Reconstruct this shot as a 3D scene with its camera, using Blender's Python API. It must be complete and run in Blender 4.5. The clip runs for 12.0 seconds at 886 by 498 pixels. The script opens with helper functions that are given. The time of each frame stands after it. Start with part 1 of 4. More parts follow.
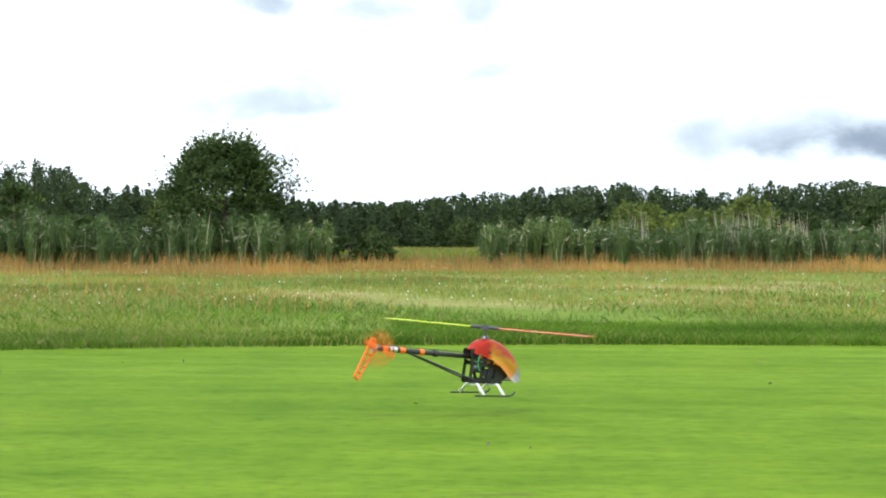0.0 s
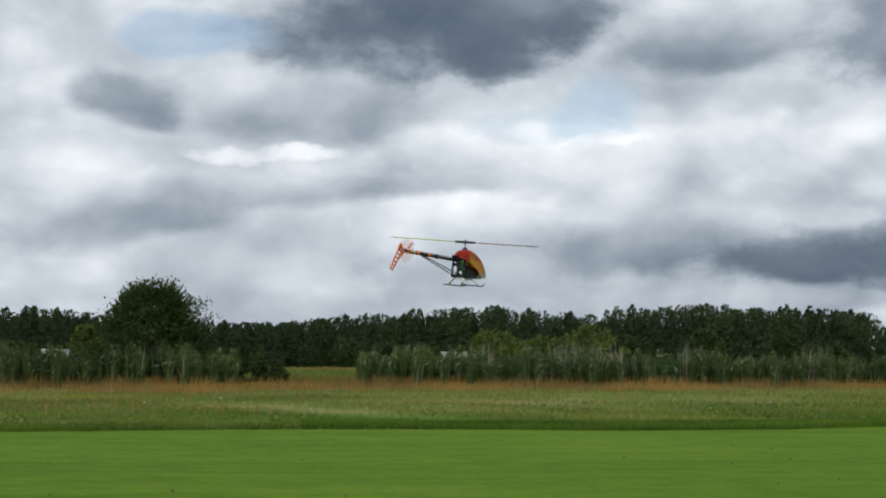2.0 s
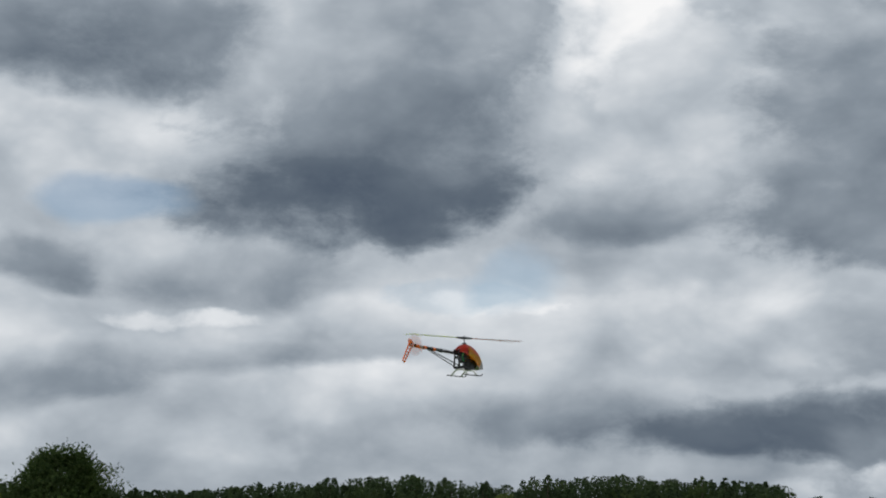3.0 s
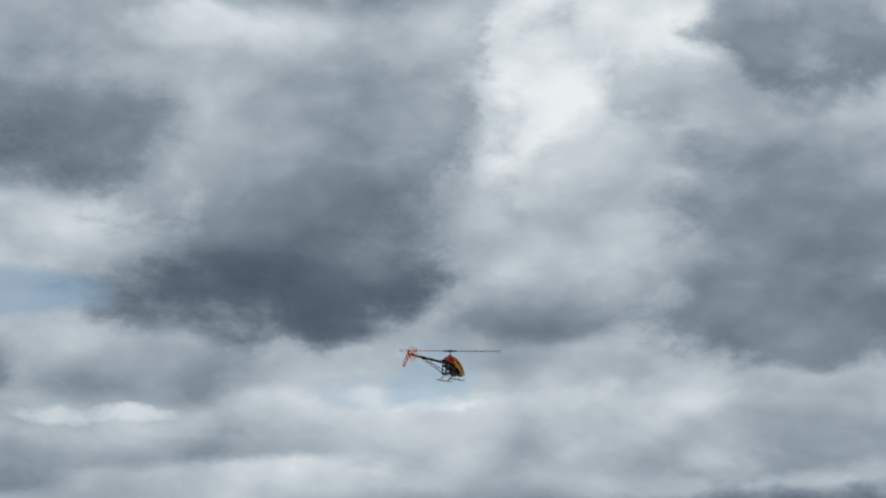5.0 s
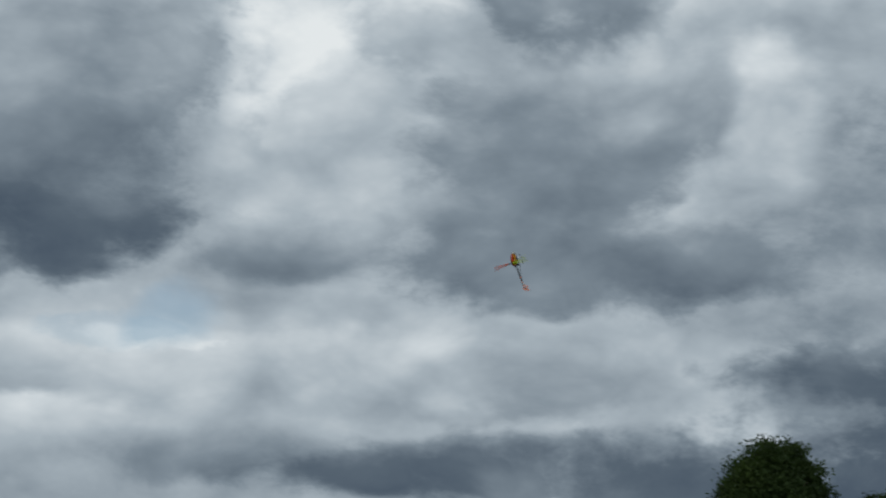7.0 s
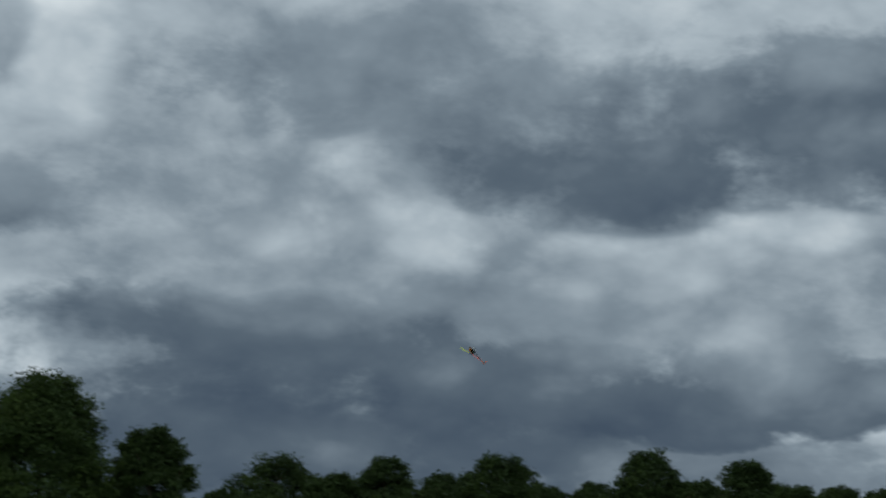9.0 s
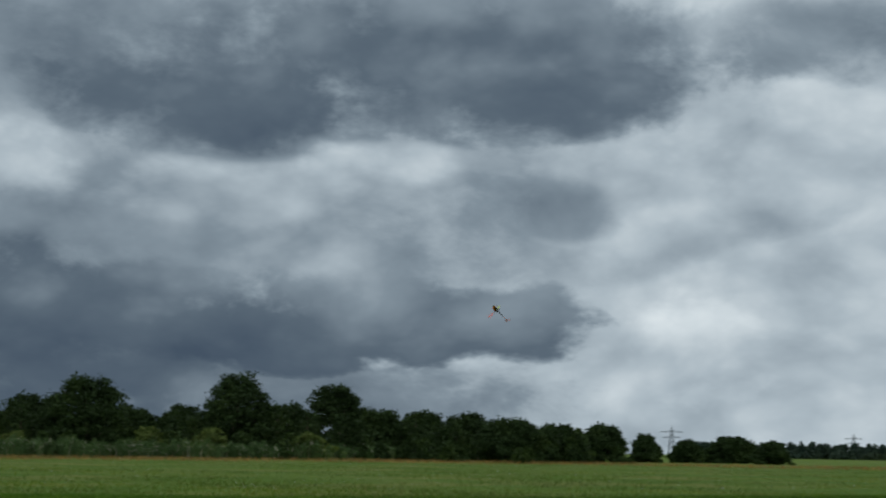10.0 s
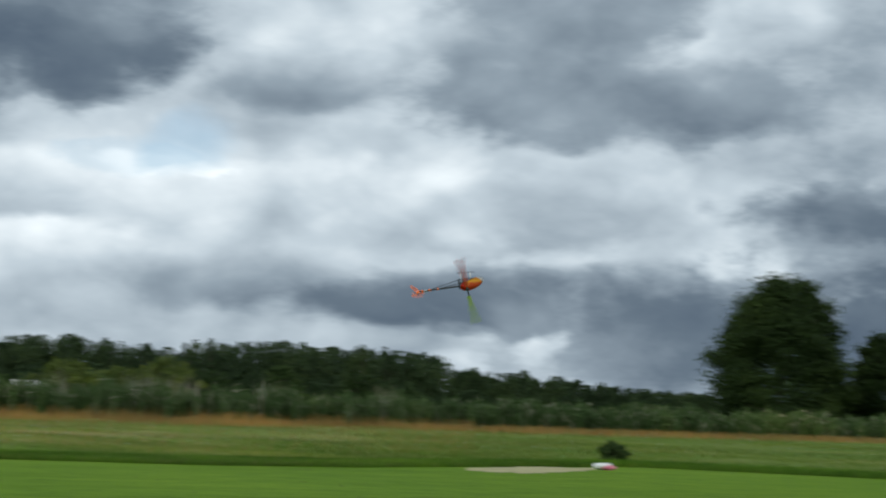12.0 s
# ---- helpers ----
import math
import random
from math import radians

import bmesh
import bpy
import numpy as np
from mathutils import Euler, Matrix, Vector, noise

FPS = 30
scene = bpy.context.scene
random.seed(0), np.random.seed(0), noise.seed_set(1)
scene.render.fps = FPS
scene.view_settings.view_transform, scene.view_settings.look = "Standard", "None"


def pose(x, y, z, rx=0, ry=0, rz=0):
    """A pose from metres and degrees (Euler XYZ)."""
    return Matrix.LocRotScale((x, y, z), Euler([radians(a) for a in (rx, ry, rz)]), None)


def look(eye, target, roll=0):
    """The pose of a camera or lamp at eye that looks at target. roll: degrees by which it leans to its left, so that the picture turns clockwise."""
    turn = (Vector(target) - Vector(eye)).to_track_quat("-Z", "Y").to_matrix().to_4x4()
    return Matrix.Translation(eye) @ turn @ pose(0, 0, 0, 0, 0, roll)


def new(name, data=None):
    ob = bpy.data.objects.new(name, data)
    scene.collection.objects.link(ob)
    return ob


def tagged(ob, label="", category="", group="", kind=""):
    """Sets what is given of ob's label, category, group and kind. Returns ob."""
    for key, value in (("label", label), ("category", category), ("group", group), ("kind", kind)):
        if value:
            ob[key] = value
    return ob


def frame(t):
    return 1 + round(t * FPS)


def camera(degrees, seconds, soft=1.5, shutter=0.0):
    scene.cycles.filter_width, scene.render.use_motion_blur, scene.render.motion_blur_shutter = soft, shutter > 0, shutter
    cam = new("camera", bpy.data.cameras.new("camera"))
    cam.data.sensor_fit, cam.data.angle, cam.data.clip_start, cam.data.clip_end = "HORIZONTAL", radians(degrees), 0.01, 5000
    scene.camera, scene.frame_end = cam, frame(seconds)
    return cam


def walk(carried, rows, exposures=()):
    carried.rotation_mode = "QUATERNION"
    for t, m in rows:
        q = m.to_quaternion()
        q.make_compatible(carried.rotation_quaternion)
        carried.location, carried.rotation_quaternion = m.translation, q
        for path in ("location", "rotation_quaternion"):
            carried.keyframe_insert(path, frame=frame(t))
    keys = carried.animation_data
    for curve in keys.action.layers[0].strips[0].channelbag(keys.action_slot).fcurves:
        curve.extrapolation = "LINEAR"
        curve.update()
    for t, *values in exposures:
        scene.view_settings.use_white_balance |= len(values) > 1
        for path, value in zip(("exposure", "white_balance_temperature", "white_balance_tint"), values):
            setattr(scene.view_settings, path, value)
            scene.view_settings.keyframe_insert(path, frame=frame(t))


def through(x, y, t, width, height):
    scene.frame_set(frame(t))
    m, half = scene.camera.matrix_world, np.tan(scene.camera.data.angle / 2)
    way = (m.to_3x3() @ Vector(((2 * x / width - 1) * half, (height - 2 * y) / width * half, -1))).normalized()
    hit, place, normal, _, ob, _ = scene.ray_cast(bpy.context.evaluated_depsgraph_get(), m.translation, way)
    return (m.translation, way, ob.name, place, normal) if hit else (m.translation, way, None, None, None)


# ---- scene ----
cam = camera(29.29, 12.0, soft=2.0, shutter=0.2)


def aim(az, el):
    """A unit direction from degrees clockwise of north and degrees above the horizon."""
    a, e = radians(az), radians(el)
    return Vector((math.sin(a) * math.cos(e), math.cos(a) * math.cos(e), math.sin(e)))


def sight(az, el, roll, ahead=0.0, height=1.6):
    """A hand-held camera pose: the operator stands at the origin, or ahead metres into the field."""
    eye = Vector((0.0, 0.0, height)) + ahead * aim(-2.2, 0)
    return look(eye, eye + aim(az, el), roll)


def spot(az, d, z=0.0):
    return Vector((d * math.sin(radians(az)), d * math.cos(radians(az)), z))


EXPOSURES = [(0.0, 1.62, 6500, 10), (0.5, 1.36, 6500, 10), (1.0, 0.90, 6480, 10), (1.5, 0.52, 6480, 10), (2.0, 0.24, 6480, 10), (2.5, 0.0, 6500, 10),
             (3.2, -0.12, 6480, 10), (4.8, -0.24, 6280, 7), (6.7, -0.34, 6250, 6), (8.3, -0.28, 6200, 4), (9.5, -0.30, 6150, 4), (10.5, -0.14, 6200, 4),
             (11.4, -0.22, 6200, 4), (11.7, 0.02, 6220, 5), (12.0, 0.22, 6250, 5)]
EAST = 0.45
walk(cam, [
    (0.0, sight(-2.23, -0.22, 0.29, 19.6, 1.167)),
    (0.4, sight(-2.50, -0.18, 0.29, 18.2, 1.197)),
    (0.5, sight(-2.53, -0.17, 0.29, 16.4, 1.269)),
    (0.6, sight(-2.48, -0.14, 0.36, 13.2, 1.326)),
    (0.7, sight(-2.36, -0.11, 0.44, 9.7, 1.370)),
    (0.8, sight(-2.20, -0.07, 0.53, 6.1, 1.411)),
    (0.9, sight(-2.00, -0.04, 0.62, 2.6, 1.502)),
    (1.0, sight(-1.76, 0.01, 0.69, 0.3, 1.588)),
    (1.1, sight(-1.45, 0.17, 0.50)),
    (1.5, sight(0.0, 1.26, -0.42)),
    (2.0, sight(1.65, 3.74, 0.42)),
    (2.5, sight(2.82, 7.29, 0.84)),
    (3.0, sight(4.40, 9.45, 0.81)),
    (3.2, sight(4.83, 9.94, 0.80)),
    (4.8, sight(6.84, 12.40, 0.95)),
    (5.0, sight(7.13, 12.73, 0.87)),
    (5.5, sight(7.87, 13.20, 1.10)),
    (6.0, sight(6.11, 16.09, 1.25)),
    (6.5, sight(7.13, 13.16, 1.15)),
    (6.7, sight(10.77, 11.70, 1.18)),
    (8.3, sight(EAST + 26.07, 9.52, 0.17)),
    (8.5, sight(EAST + 29.72, 9.77, 0.12)),
    (9.0, sight(EAST + 39.84, 9.13, 0.72)),
    (9.5, sight(EAST + 47.03, 7.42, 0.82)),
    (10.0, sight(EAST + 53.56, 6.76, 0.96)),
    (10.5, sight(EAST + 57.86, 6.72, 1.73)),
    (11.0, sight(EAST + 57.66, 6.22, 1.83)),
    (11.4, sight(EAST + 47.65, 5.63, 1.48)),
    (11.6, sight(EAST + 35.64, 5.19, 1.21)),
    (11.8, sight(EAST + 23.58, 5.11, 1.54)),
    (12.0, sight(EAST + 15.23, 5.25, 2.30)),
], EXPOSURES)

# ---- daylight: a broken, heavy overcast ----
world = bpy.data.worlds.new("overcast_sky")
scene.world = world
world.use_nodes = True
wt = world.node_tree
wt.nodes.clear()


def wmath(op, a, b=0.0, c=0.0):
    n = wt.nodes.new("ShaderNodeMath")
    n.operation = op
    for i, v in enumerate((a, b, c)):
        if isinstance(v, (int, float)):
            n.inputs[i].default_value = v
        else:
            wt.links.new(v, n.inputs[i])
    return n.outputs[0]


def wnoise(vec, scale, detail, rough, lac=2.0):
    n = wt.nodes.new("ShaderNodeTexNoise")
    n.noise_dimensions = "3D"
    n.inputs["Scale"].default_value = scale
    n.inputs["Detail"].default_value = detail
    n.inputs["Roughness"].default_value = rough
    n.inputs["Lacunarity"].default_value = lac
    wt.links.new(vec, n.inputs["Vector"])
    return n


def wvec(x, y, z=0.0):
    n = wt.nodes.new("ShaderNodeCombineXYZ")
    for i, v in enumerate((x, y, z)):
        if isinstance(v, (int, float)):
            n.inputs[i].default_value = v
        else:
            wt.links.new(v, n.inputs[i])
    return n.outputs[0]


coord = wt.nodes.new("ShaderNodeTexCoord")
split = wt.nodes.new("ShaderNodeSeparateXYZ")
wt.links.new(coord.outputs["Generated"], split.inputs[0])
DEG = 180 / math.pi
az0 = wmath("MULTIPLY", wmath("ARCTAN2", split.outputs[0], split.outputs[1]), DEG)
el0 = wmath("MULTIPLY", wmath("ARCSINE", split.outputs[2]), DEG)
# ragged cloud edges: the coordinates wander at two scales
plain = wvec(wmath("MULTIPLY", az0, 0.10), wmath("MULTIPLY", el0, 0.17))
w1 = wt.nodes.new("ShaderNodeSeparateColor")
wt.links.new(wnoise(plain, 1.3, 2.5, 0.5).outputs["Color"], w1.inputs[0])
az = wmath("MULTIPLY_ADD", wmath("SUBTRACT", w1.outputs[0], 0.5), 4.2, az0)
el = wmath("MULTIPLY_ADD", wmath("SUBTRACT", w1.outputs[1], 0.5), 2.6, el0)
x_soft = wmath("MULTIPLY_ADD", wmath("SUBTRACT", w1.outputs[0], 0.5), 0.22, wmath("MULTIPLY", az0, 0.105))
y_soft = wmath("MULTIPLY_ADD", wmath("SUBTRACT", w1.outputs[1], 0.5), 0.22, wmath("MULTIPLY", el0, 0.165))
bent = wvec(x_soft, y_soft, 3.7)
lifted = wvec(wmath("ADD", x_soft, -0.05), wmath("ADD", y_soft, 0.14), 3.7)
n_here, n_up = wnoise(bent, 1.5, 7.0, 0.46).outputs[0], wnoise(lifted, 1.5, 7.0, 0.46).outputs[0]
billow = wmath("SUBTRACT", n_here, n_up)
light = 0.66
blue = 0.0

puff = wt.nodes.new("ShaderNodeTexVoronoi")
puff.feature = "SMOOTH_F1"
for key, value in (("Scale", 2.6), ("Detail", 3.0), ("Roughness", 0.42), ("Lacunarity", 2.3), ("Smoothness", 0.6)):
    puff.inputs[key].default_value = value
wt.links.new(bent, puff.inputs["Vector"])
heads = wmath("SUBTRACT", 0.45, puff.outputs["Distance"])
grain = wmath("MULTIPLY_ADD", billow, 0.54, wmath("MULTIPLY_ADD", heads, 0.26, wmath("MULTIPLY", wmath("SUBTRACT", n_here, 0.5), -0.22)))
fray = wmath("MULTIPLY_ADD", wmath("SUBTRACT", wnoise(bent, 2.6, 9.0, 0.60).outputs[0], 0.5), -2.4, wmath("MULTIPLY", heads, -0.8))


wisps = wmath("MULTIPLY_ADD", wmath("SUBTRACT", wnoise(bent, 11.0, 5.0, 0.6).outputs[0], 0.5), -3.2, wmath("MULTIPLY", fray, 0.5))


def mask(a, e, w, h, tilt=0.0, soft=0.45):
    """The cover of a cloud mass centred at azimuth a and elevation e, and the height within it, from -1 at its base to 1 at its head."""
    c, k = math.cos(radians(tilt)), math.sin(radians(tilt))
    x, y = wmath("SUBTRACT", az, a), wmath("SUBTRACT", el, e)
    u = wmath("MULTIPLY_ADD", x, c / w, wmath("MULTIPLY", y, k / w))
    v = wmath("MULTIPLY_ADD", x, -k / h, wmath("MULTIPLY", y, c / h))
    r2 = wmath("MULTIPLY_ADD", u, u, wmath("MULTIPLY_ADD", v, v, wisps if h < 0.65 else fray))
    m = wt.nodes.new("ShaderNodeMapRange")
    m.interpolation_type = "SMOOTHSTEP"
    m.inputs["From Min"].default_value, m.inputs["From Max"].default_value = 1.0 + soft, 1.0 - soft
    wt.links.new(r2, m.inputs["Value"])
    return m.outputs[0], wmath("MINIMUM", wmath("MAXIMUM", v, -1.0), 1.0)


def cloud(a, e, w, h, shade, lift=0.08, tilt=0.0, soft=0.55, cover=1.0):
    """A mass of cloud laid over what is behind it, darker at its base by lift."""
    global light
    m, v = mask(a, e, w, h, tilt, soft)
    own = wmath("MULTIPLY_ADD", v, lift, shade)
    light = wmath("MULTIPLY_ADD", wmath("MULTIPLY", m, cover), wmath("SUBTRACT", own, light), light)


def gap(a, e, w, h, much=0.8, tilt=0.0):
    global blue
    blue = wmath("MULTIPLY_ADD", mask(a, e, w, h, tilt, 0.6)[0], much, blue)


# the northern sky: high pale layers first, then the nearer masses over them
cloud(3.0, 1.4, 20.0, 2.6, 0.54, 0.0, 0.0, 0.8)
cloud(13.0, 21.6, 6.5, 3.0, 0.88, 0.0)
cloud(0.5, 22.4, 10.0, 2.0, 0.50, 0.05, 0.0, 0.8)
cloud(-8.5, 20.5, 5.0, 2.0, 0.56, 0.05, 0.0, 0.8)
cloud(-5.5, 12.4, 5.0, 2.2, 0.70, 0.05)
cloud(10.6, 18.0, 2.6, 3.6, 0.95, 0.0, -20.0, 0.6)
cloud(14.2, 14.4, 5.0, 3.6, 0.68, 0.14, 6.0, 0.3)
cloud(2.2, 16.6, 8.0, 4.6, 0.58, 0.12, 25.0, 0.22)
cloud(-2.2, 19.6, 2.8, 1.0, 0.76, 0.05)
cloud(-7.4, 16.6, 5.4, 2.2, 0.34, 0.12, 4.0, 0.7)
cloud(1.8, 12.8, 7.0, 3.6, 0.36, 0.20, 12.0, 0.6)
cloud(1.2, 11.2, 5.6, 1.9, 0.16, 0.10, 4.0, 0.9)
cloud(11.0, 10.9, 3.6, 1.2, 0.42, 0.08, 8.0, 0.8)
cloud(20.4, 19.4, 4.0, 3.0, 0.44, 0.16, -10.0, 0.35)
cloud(18.6, 11.6, 5.2, 2.3, 0.38, 0.16, 8.0, 0.55)
cloud(-8.9, 8.7, 2.0, 1.3, 0.46, 0.06)
cloud(-2.6, 8.2, 4.2, 1.1, 0.50, 0.08, 4.0, 0.7)
cloud(5.5, 6.6, 6.0, 1.6, 0.70, 0.06)
cloud(13.4, 6.9, 6.6, 1.9, 0.66, 0.08, 0.0, 0.5)
cloud(-6.2, 6.7, 1.3, 0.34, 0.80, 0.0, 0.0, 0.9)
cloud(-3.4, 6.95, 1.5, 0.30, 0.80, 0.0, 4.0, 0.9)
cloud(5.8, 7.7, 1.9, 0.32, 0.84, 0.0, -8.0, 0.9)
cloud(-3.0, 5.5, 7.0, 0.75, 0.50, 0.08, 3.0, 0.8)
cloud(-8.6, 4.4, 4.4, 0.8, 0.50, 0.06, 4.0, 0.8)
cloud(2.2, 4.5, 4.4, 1.2, 0.68, 0.10, 0.0, 0.5)
cloud(-6.0, 2.8, 6.0, 1.0, 0.62, 0.06)
cloud(9.4, 3.8, 5.6, 0.9, 0.46, 0.10, 0.0, 0.7)
cloud(15.6, 3.6, 7.0, 1.15, 0.26, 0.10, 3.0, 0.5)
cloud(19.0, 6.2, 4.0, 1.3, 0.46, 0.08)
gap(-6.4, 10.9, 2.4, 0.9)
gap(7.0, 8.7, 1.9, 1.0, 0.85, 20.0)
gap(4.5, 8.0, 2.0, 0.5, 0.4)
# the eastern sky: a grey sheet, lit breaks and the rain cloud's dark base
cloud(EAST + 42.0, 9.0, 18.0, 8.0, 0.45, 0.04, 0.0, 0.6)
cloud(EAST + 68.0, 8.0, 11.0, 6.0, 0.68, 0.05, 0.0, 0.6)
cloud(EAST + 20.6, 15.4, 6.6, 3.6, 0.50, 0.14, 0.0, 0.4)
cloud(EAST + 21.4, 10.2, 7.4, 1.8, 0.37, 0.12, 0.0, 0.6)
cloud(EAST + 27.3, 15.6, 1.8, 2.8, 0.74, 0.08, -10.0, 0.6)
cloud(EAST + 20.2, 6.6, 7.5, 1.5, 0.64, 0.10, 0.0, 0.5)
cloud(EAST + 38.6, 14.9, 9.0, 2.6, 0.37, 0.10, -4.0, 0.7)
cloud(EAST + 38.6, 10.2, 4.2, 1.9, 0.68, 0.12, -12.0, 0.7)
cloud(EAST + 45.0, 11.8, 7.0, 1.9, 0.25, 0.10, 0.0, 0.5)
cloud(EAST + 53.5, 13.2, 10.5, 2.9, 0.26, 0.10, -4.0, 0.5)
cloud(EAST + 52.4, 9.8, 3.4, 0.9, 0.68, 0.06, -8.0, 0.6)
cloud(EAST + 46.6, 8.8, 5.0, 1.3, 0.56, 0.08)
cloud(EAST + 57.0, 8.4, 2.6, 0.8, 0.45, 0.06, -10.0, 0.7)
cloud(EAST + 62.6, 7.3, 4.4, 0.8, 0.54, 0.06, 14.0, 0.9)
cloud(EAST + 69.5, 14.0, 7.5, 1.5, 0.42, 0.10, 6.0, 0.5)
cloud(EAST + 29.4, 6.0, 4.0, 1.9, 0.42, 0.08, 0.0, 0.6)
cloud(EAST + 23.0, 2.4, 6.0, 2.2, 0.27, 0.0, 0.0, 0.7)
cloud(EAST + 36.0, 1.6, 14.0, 4.8, 0.11, 0.0, 0.0, 0.5)
cloud(EAST + 50.5, 1.6, 7.0, 1.6, 0.30, 0.0, 0.0, 0.6)
cloud(EAST + 33.6, 6.3, 8.6, 1.6, 0.22, 0.12, -4.0, 0.5)
cloud(EAST + 46.0, 4.4, 8.5, 1.9, 0.20, 0.16, -5.0, 0.3)
cloud(EAST + 54.0, 4.5, 5.0, 1.7, 0.28, 0.14, 0.0, 0.3)
cloud(EAST + 62.0, 3.9, 2.6, 1.4, 0.80, 0.08, 0.0, 0.9)
cloud(EAST + 63.2, 2.0, 1.7, 0.4, 0.72, 0.0, 6.0, 0.9)
cloud(EAST + 18.4, 2.4, 1.1, 0.5, 0.66, 0.05, 20.0, 0.9)
cloud(EAST + 15.6, 1.5, 0.9, 0.4, 0.64, 0.05, 10.0, 0.9)
light = wmath("ADD", wmath("ADD", light, 0.09), grain)

tone = wt.nodes.new("ShaderNodeValToRGB")
ramp = tone.color_ramp
ramp.elements[0].position, ramp.elements[0].color = 0.0, (0.072, 0.098, 0.140, 1)
ramp.elements[1].position, ramp.elements[1].color = 1.0, (1.0, 1.0, 1.0, 1)
for where, colour in ((0.22, (0.125, 0.158, 0.200, 1)), (0.45, (0.27, 0.315, 0.365, 1)), (0.65, (0.50, 0.55, 0.60, 1)), (0.85, (0.78, 0.81, 0.84, 1))):
    ramp.elements.new(where).color = colour
wt.links.new(light, tone.inputs[0])
SUN_AZ, SUN_EL = 215.0, 48.0
clear = wt.nodes.new("ShaderNodeTexSky")
clear.sky_type, clear.sun_disc = "NISHITA", False
clear.sun_elevation, clear.sun_rotation = radians(SUN_EL), radians(SUN_AZ)
dim = wt.nodes.new("ShaderNodeMix")
dim.data_type, dim.blend_type = "RGBA", "MULTIPLY"
dim.inputs[0].default_value = 1.0
wt.links.new(tone.outputs[0], dim.inputs[6])
dim.inputs[7].default_value = (10, 10, 10, 1)
dim.clamp_result = False
# slate veils: thin rain and clear air tint the cloud light towards blue
veil = wt.nodes.new("ShaderNodeMix")
veil.data_type, veil.blend_type, veil.clamp_factor = "RGBA", "MIX", True
wt.links.new(wmath("MULTIPLY", wmath("MINIMUM", blue, 1.0), wmath("MULTIPLY_ADD", w1.outputs[2], 0.9, 0.30)), veil.inputs[0])
wt.links.new(dim.outputs[2], veil.inputs[6])
wt.links.new(clear.outputs[0], veil.inputs[7])
back = wt.nodes.new("ShaderNodeBackground")
back.inputs[1].default_value = 0.1
wt.links.new(veil.outputs[2], back.inputs[0])
wout = wt.nodes.new("ShaderNodeOutputWorld")
wt.links.new(back.outputs[0], wout.inputs[0])

sun = new("sun", bpy.data.lights.new("sun", "SUN"))
sun.data.energy, sun.data.angle, sun.data.color = 0.75, radians(12), (1.0, 0.95, 0.87)
sun.matrix_world = look(aim(SUN_AZ, SUN_EL) * 100, (0, 0, 0))

# ---- materials ----


def material(name, rough=0.6, metal=0.0, spec=0.4):
    m = bpy.data.materials.new(name)
    m.use_nodes = True
    b = m.node_tree.nodes["Principled BSDF"]
    b.inputs["Roughness"].default_value = rough
    b.inputs["Metallic"].default_value = metal
    b.inputs["Specular IOR Level"].default_value = spec
    return m, m.node_tree, b


def ramp_node(nt, stops):
    r = nt.nodes.new("ShaderNodeValToRGB")
    e = r.color_ramp.elements
    e[0].position, e[0].color = stops[0][0], (*stops[0][1], 1)
    e[1].position, e[1].color = stops[-1][0], (*stops[-1][1], 1)
    for p, c in stops[1:-1]:
        e.new(p).color = (*c, 1)
    return r


def noise_node(nt, scale, detail=4.0, rough=0.55, stretch=(1, 1, 1)):
    tc = nt.nodes.new("ShaderNodeTexCoord")
    mp = nt.nodes.new("ShaderNodeMapping")
    mp.inputs["Scale"].default_value = stretch
    n = nt.nodes.new("ShaderNodeTexNoise")
    n.inputs["Scale"].default_value, n.inputs["Detail"].default_value, n.inputs["Roughness"].default_value = scale, detail, rough
    nt.links.new(tc.outputs["Object"], mp.inputs[0])
    nt.links.new(mp.outputs[0], n.inputs["Vector"])
    return n


def mix_node(nt, a, b, fac, mode="MIX"):
    m = nt.nodes.new("ShaderNodeMix")
    m.data_type, m.blend_type = "RGBA", mode
    for sock, v in ((m.inputs[0], fac), (m.inputs[6], a), (m.inputs[7], b)):
        if isinstance(v, (int, float)):
            sock.default_value = v
        elif isinstance(v, tuple):
            sock.default_value = (*v, 1)
        else:
            nt.links.new(v, sock)
    return m.outputs[2]


def leaf_material(name, stops, through=0.35, patch=0.15):
    """Foliage: each leaf has a tint of its own, broad patches vary, and light passes through."""
    m, nt, b = material(name, 0.65, 0.0, 0.12)
    geo = nt.nodes.new("ShaderNodeNewGeometry")
    r = ramp_node(nt, stops)
    nt.links.new(geo.outputs["Random Per Island"], r.inputs[0])
    big = noise_node(nt, patch, 3.0)
    shade = ramp_node(nt, [(0.32, (0.62, 0.66, 0.64)), (0.5, (0.95, 0.95, 0.95)), (0.68, (1.40, 1.28, 1.0))])
    nt.links.new(big.outputs[0], shade.inputs[0])
    col = mix_node(nt, r.outputs[0], shade.outputs[0], 1.0, "MULTIPLY")
    nt.links.new(col, b.inputs["Base Color"])
    tr = nt.nodes.new("ShaderNodeBsdfTranslucent")
    nt.links.new(col, tr.inputs[0])
    mx = nt.nodes.new("ShaderNodeMixShader")
    mx.inputs[0].default_value = through
    nt.links.new(b.outputs[0], mx.inputs[1])
    nt.links.new(tr.outputs[0], mx.inputs[2])
    nt.links.new(mx.outputs[0], nt.nodes["Material Output"].inputs[0])
    return m


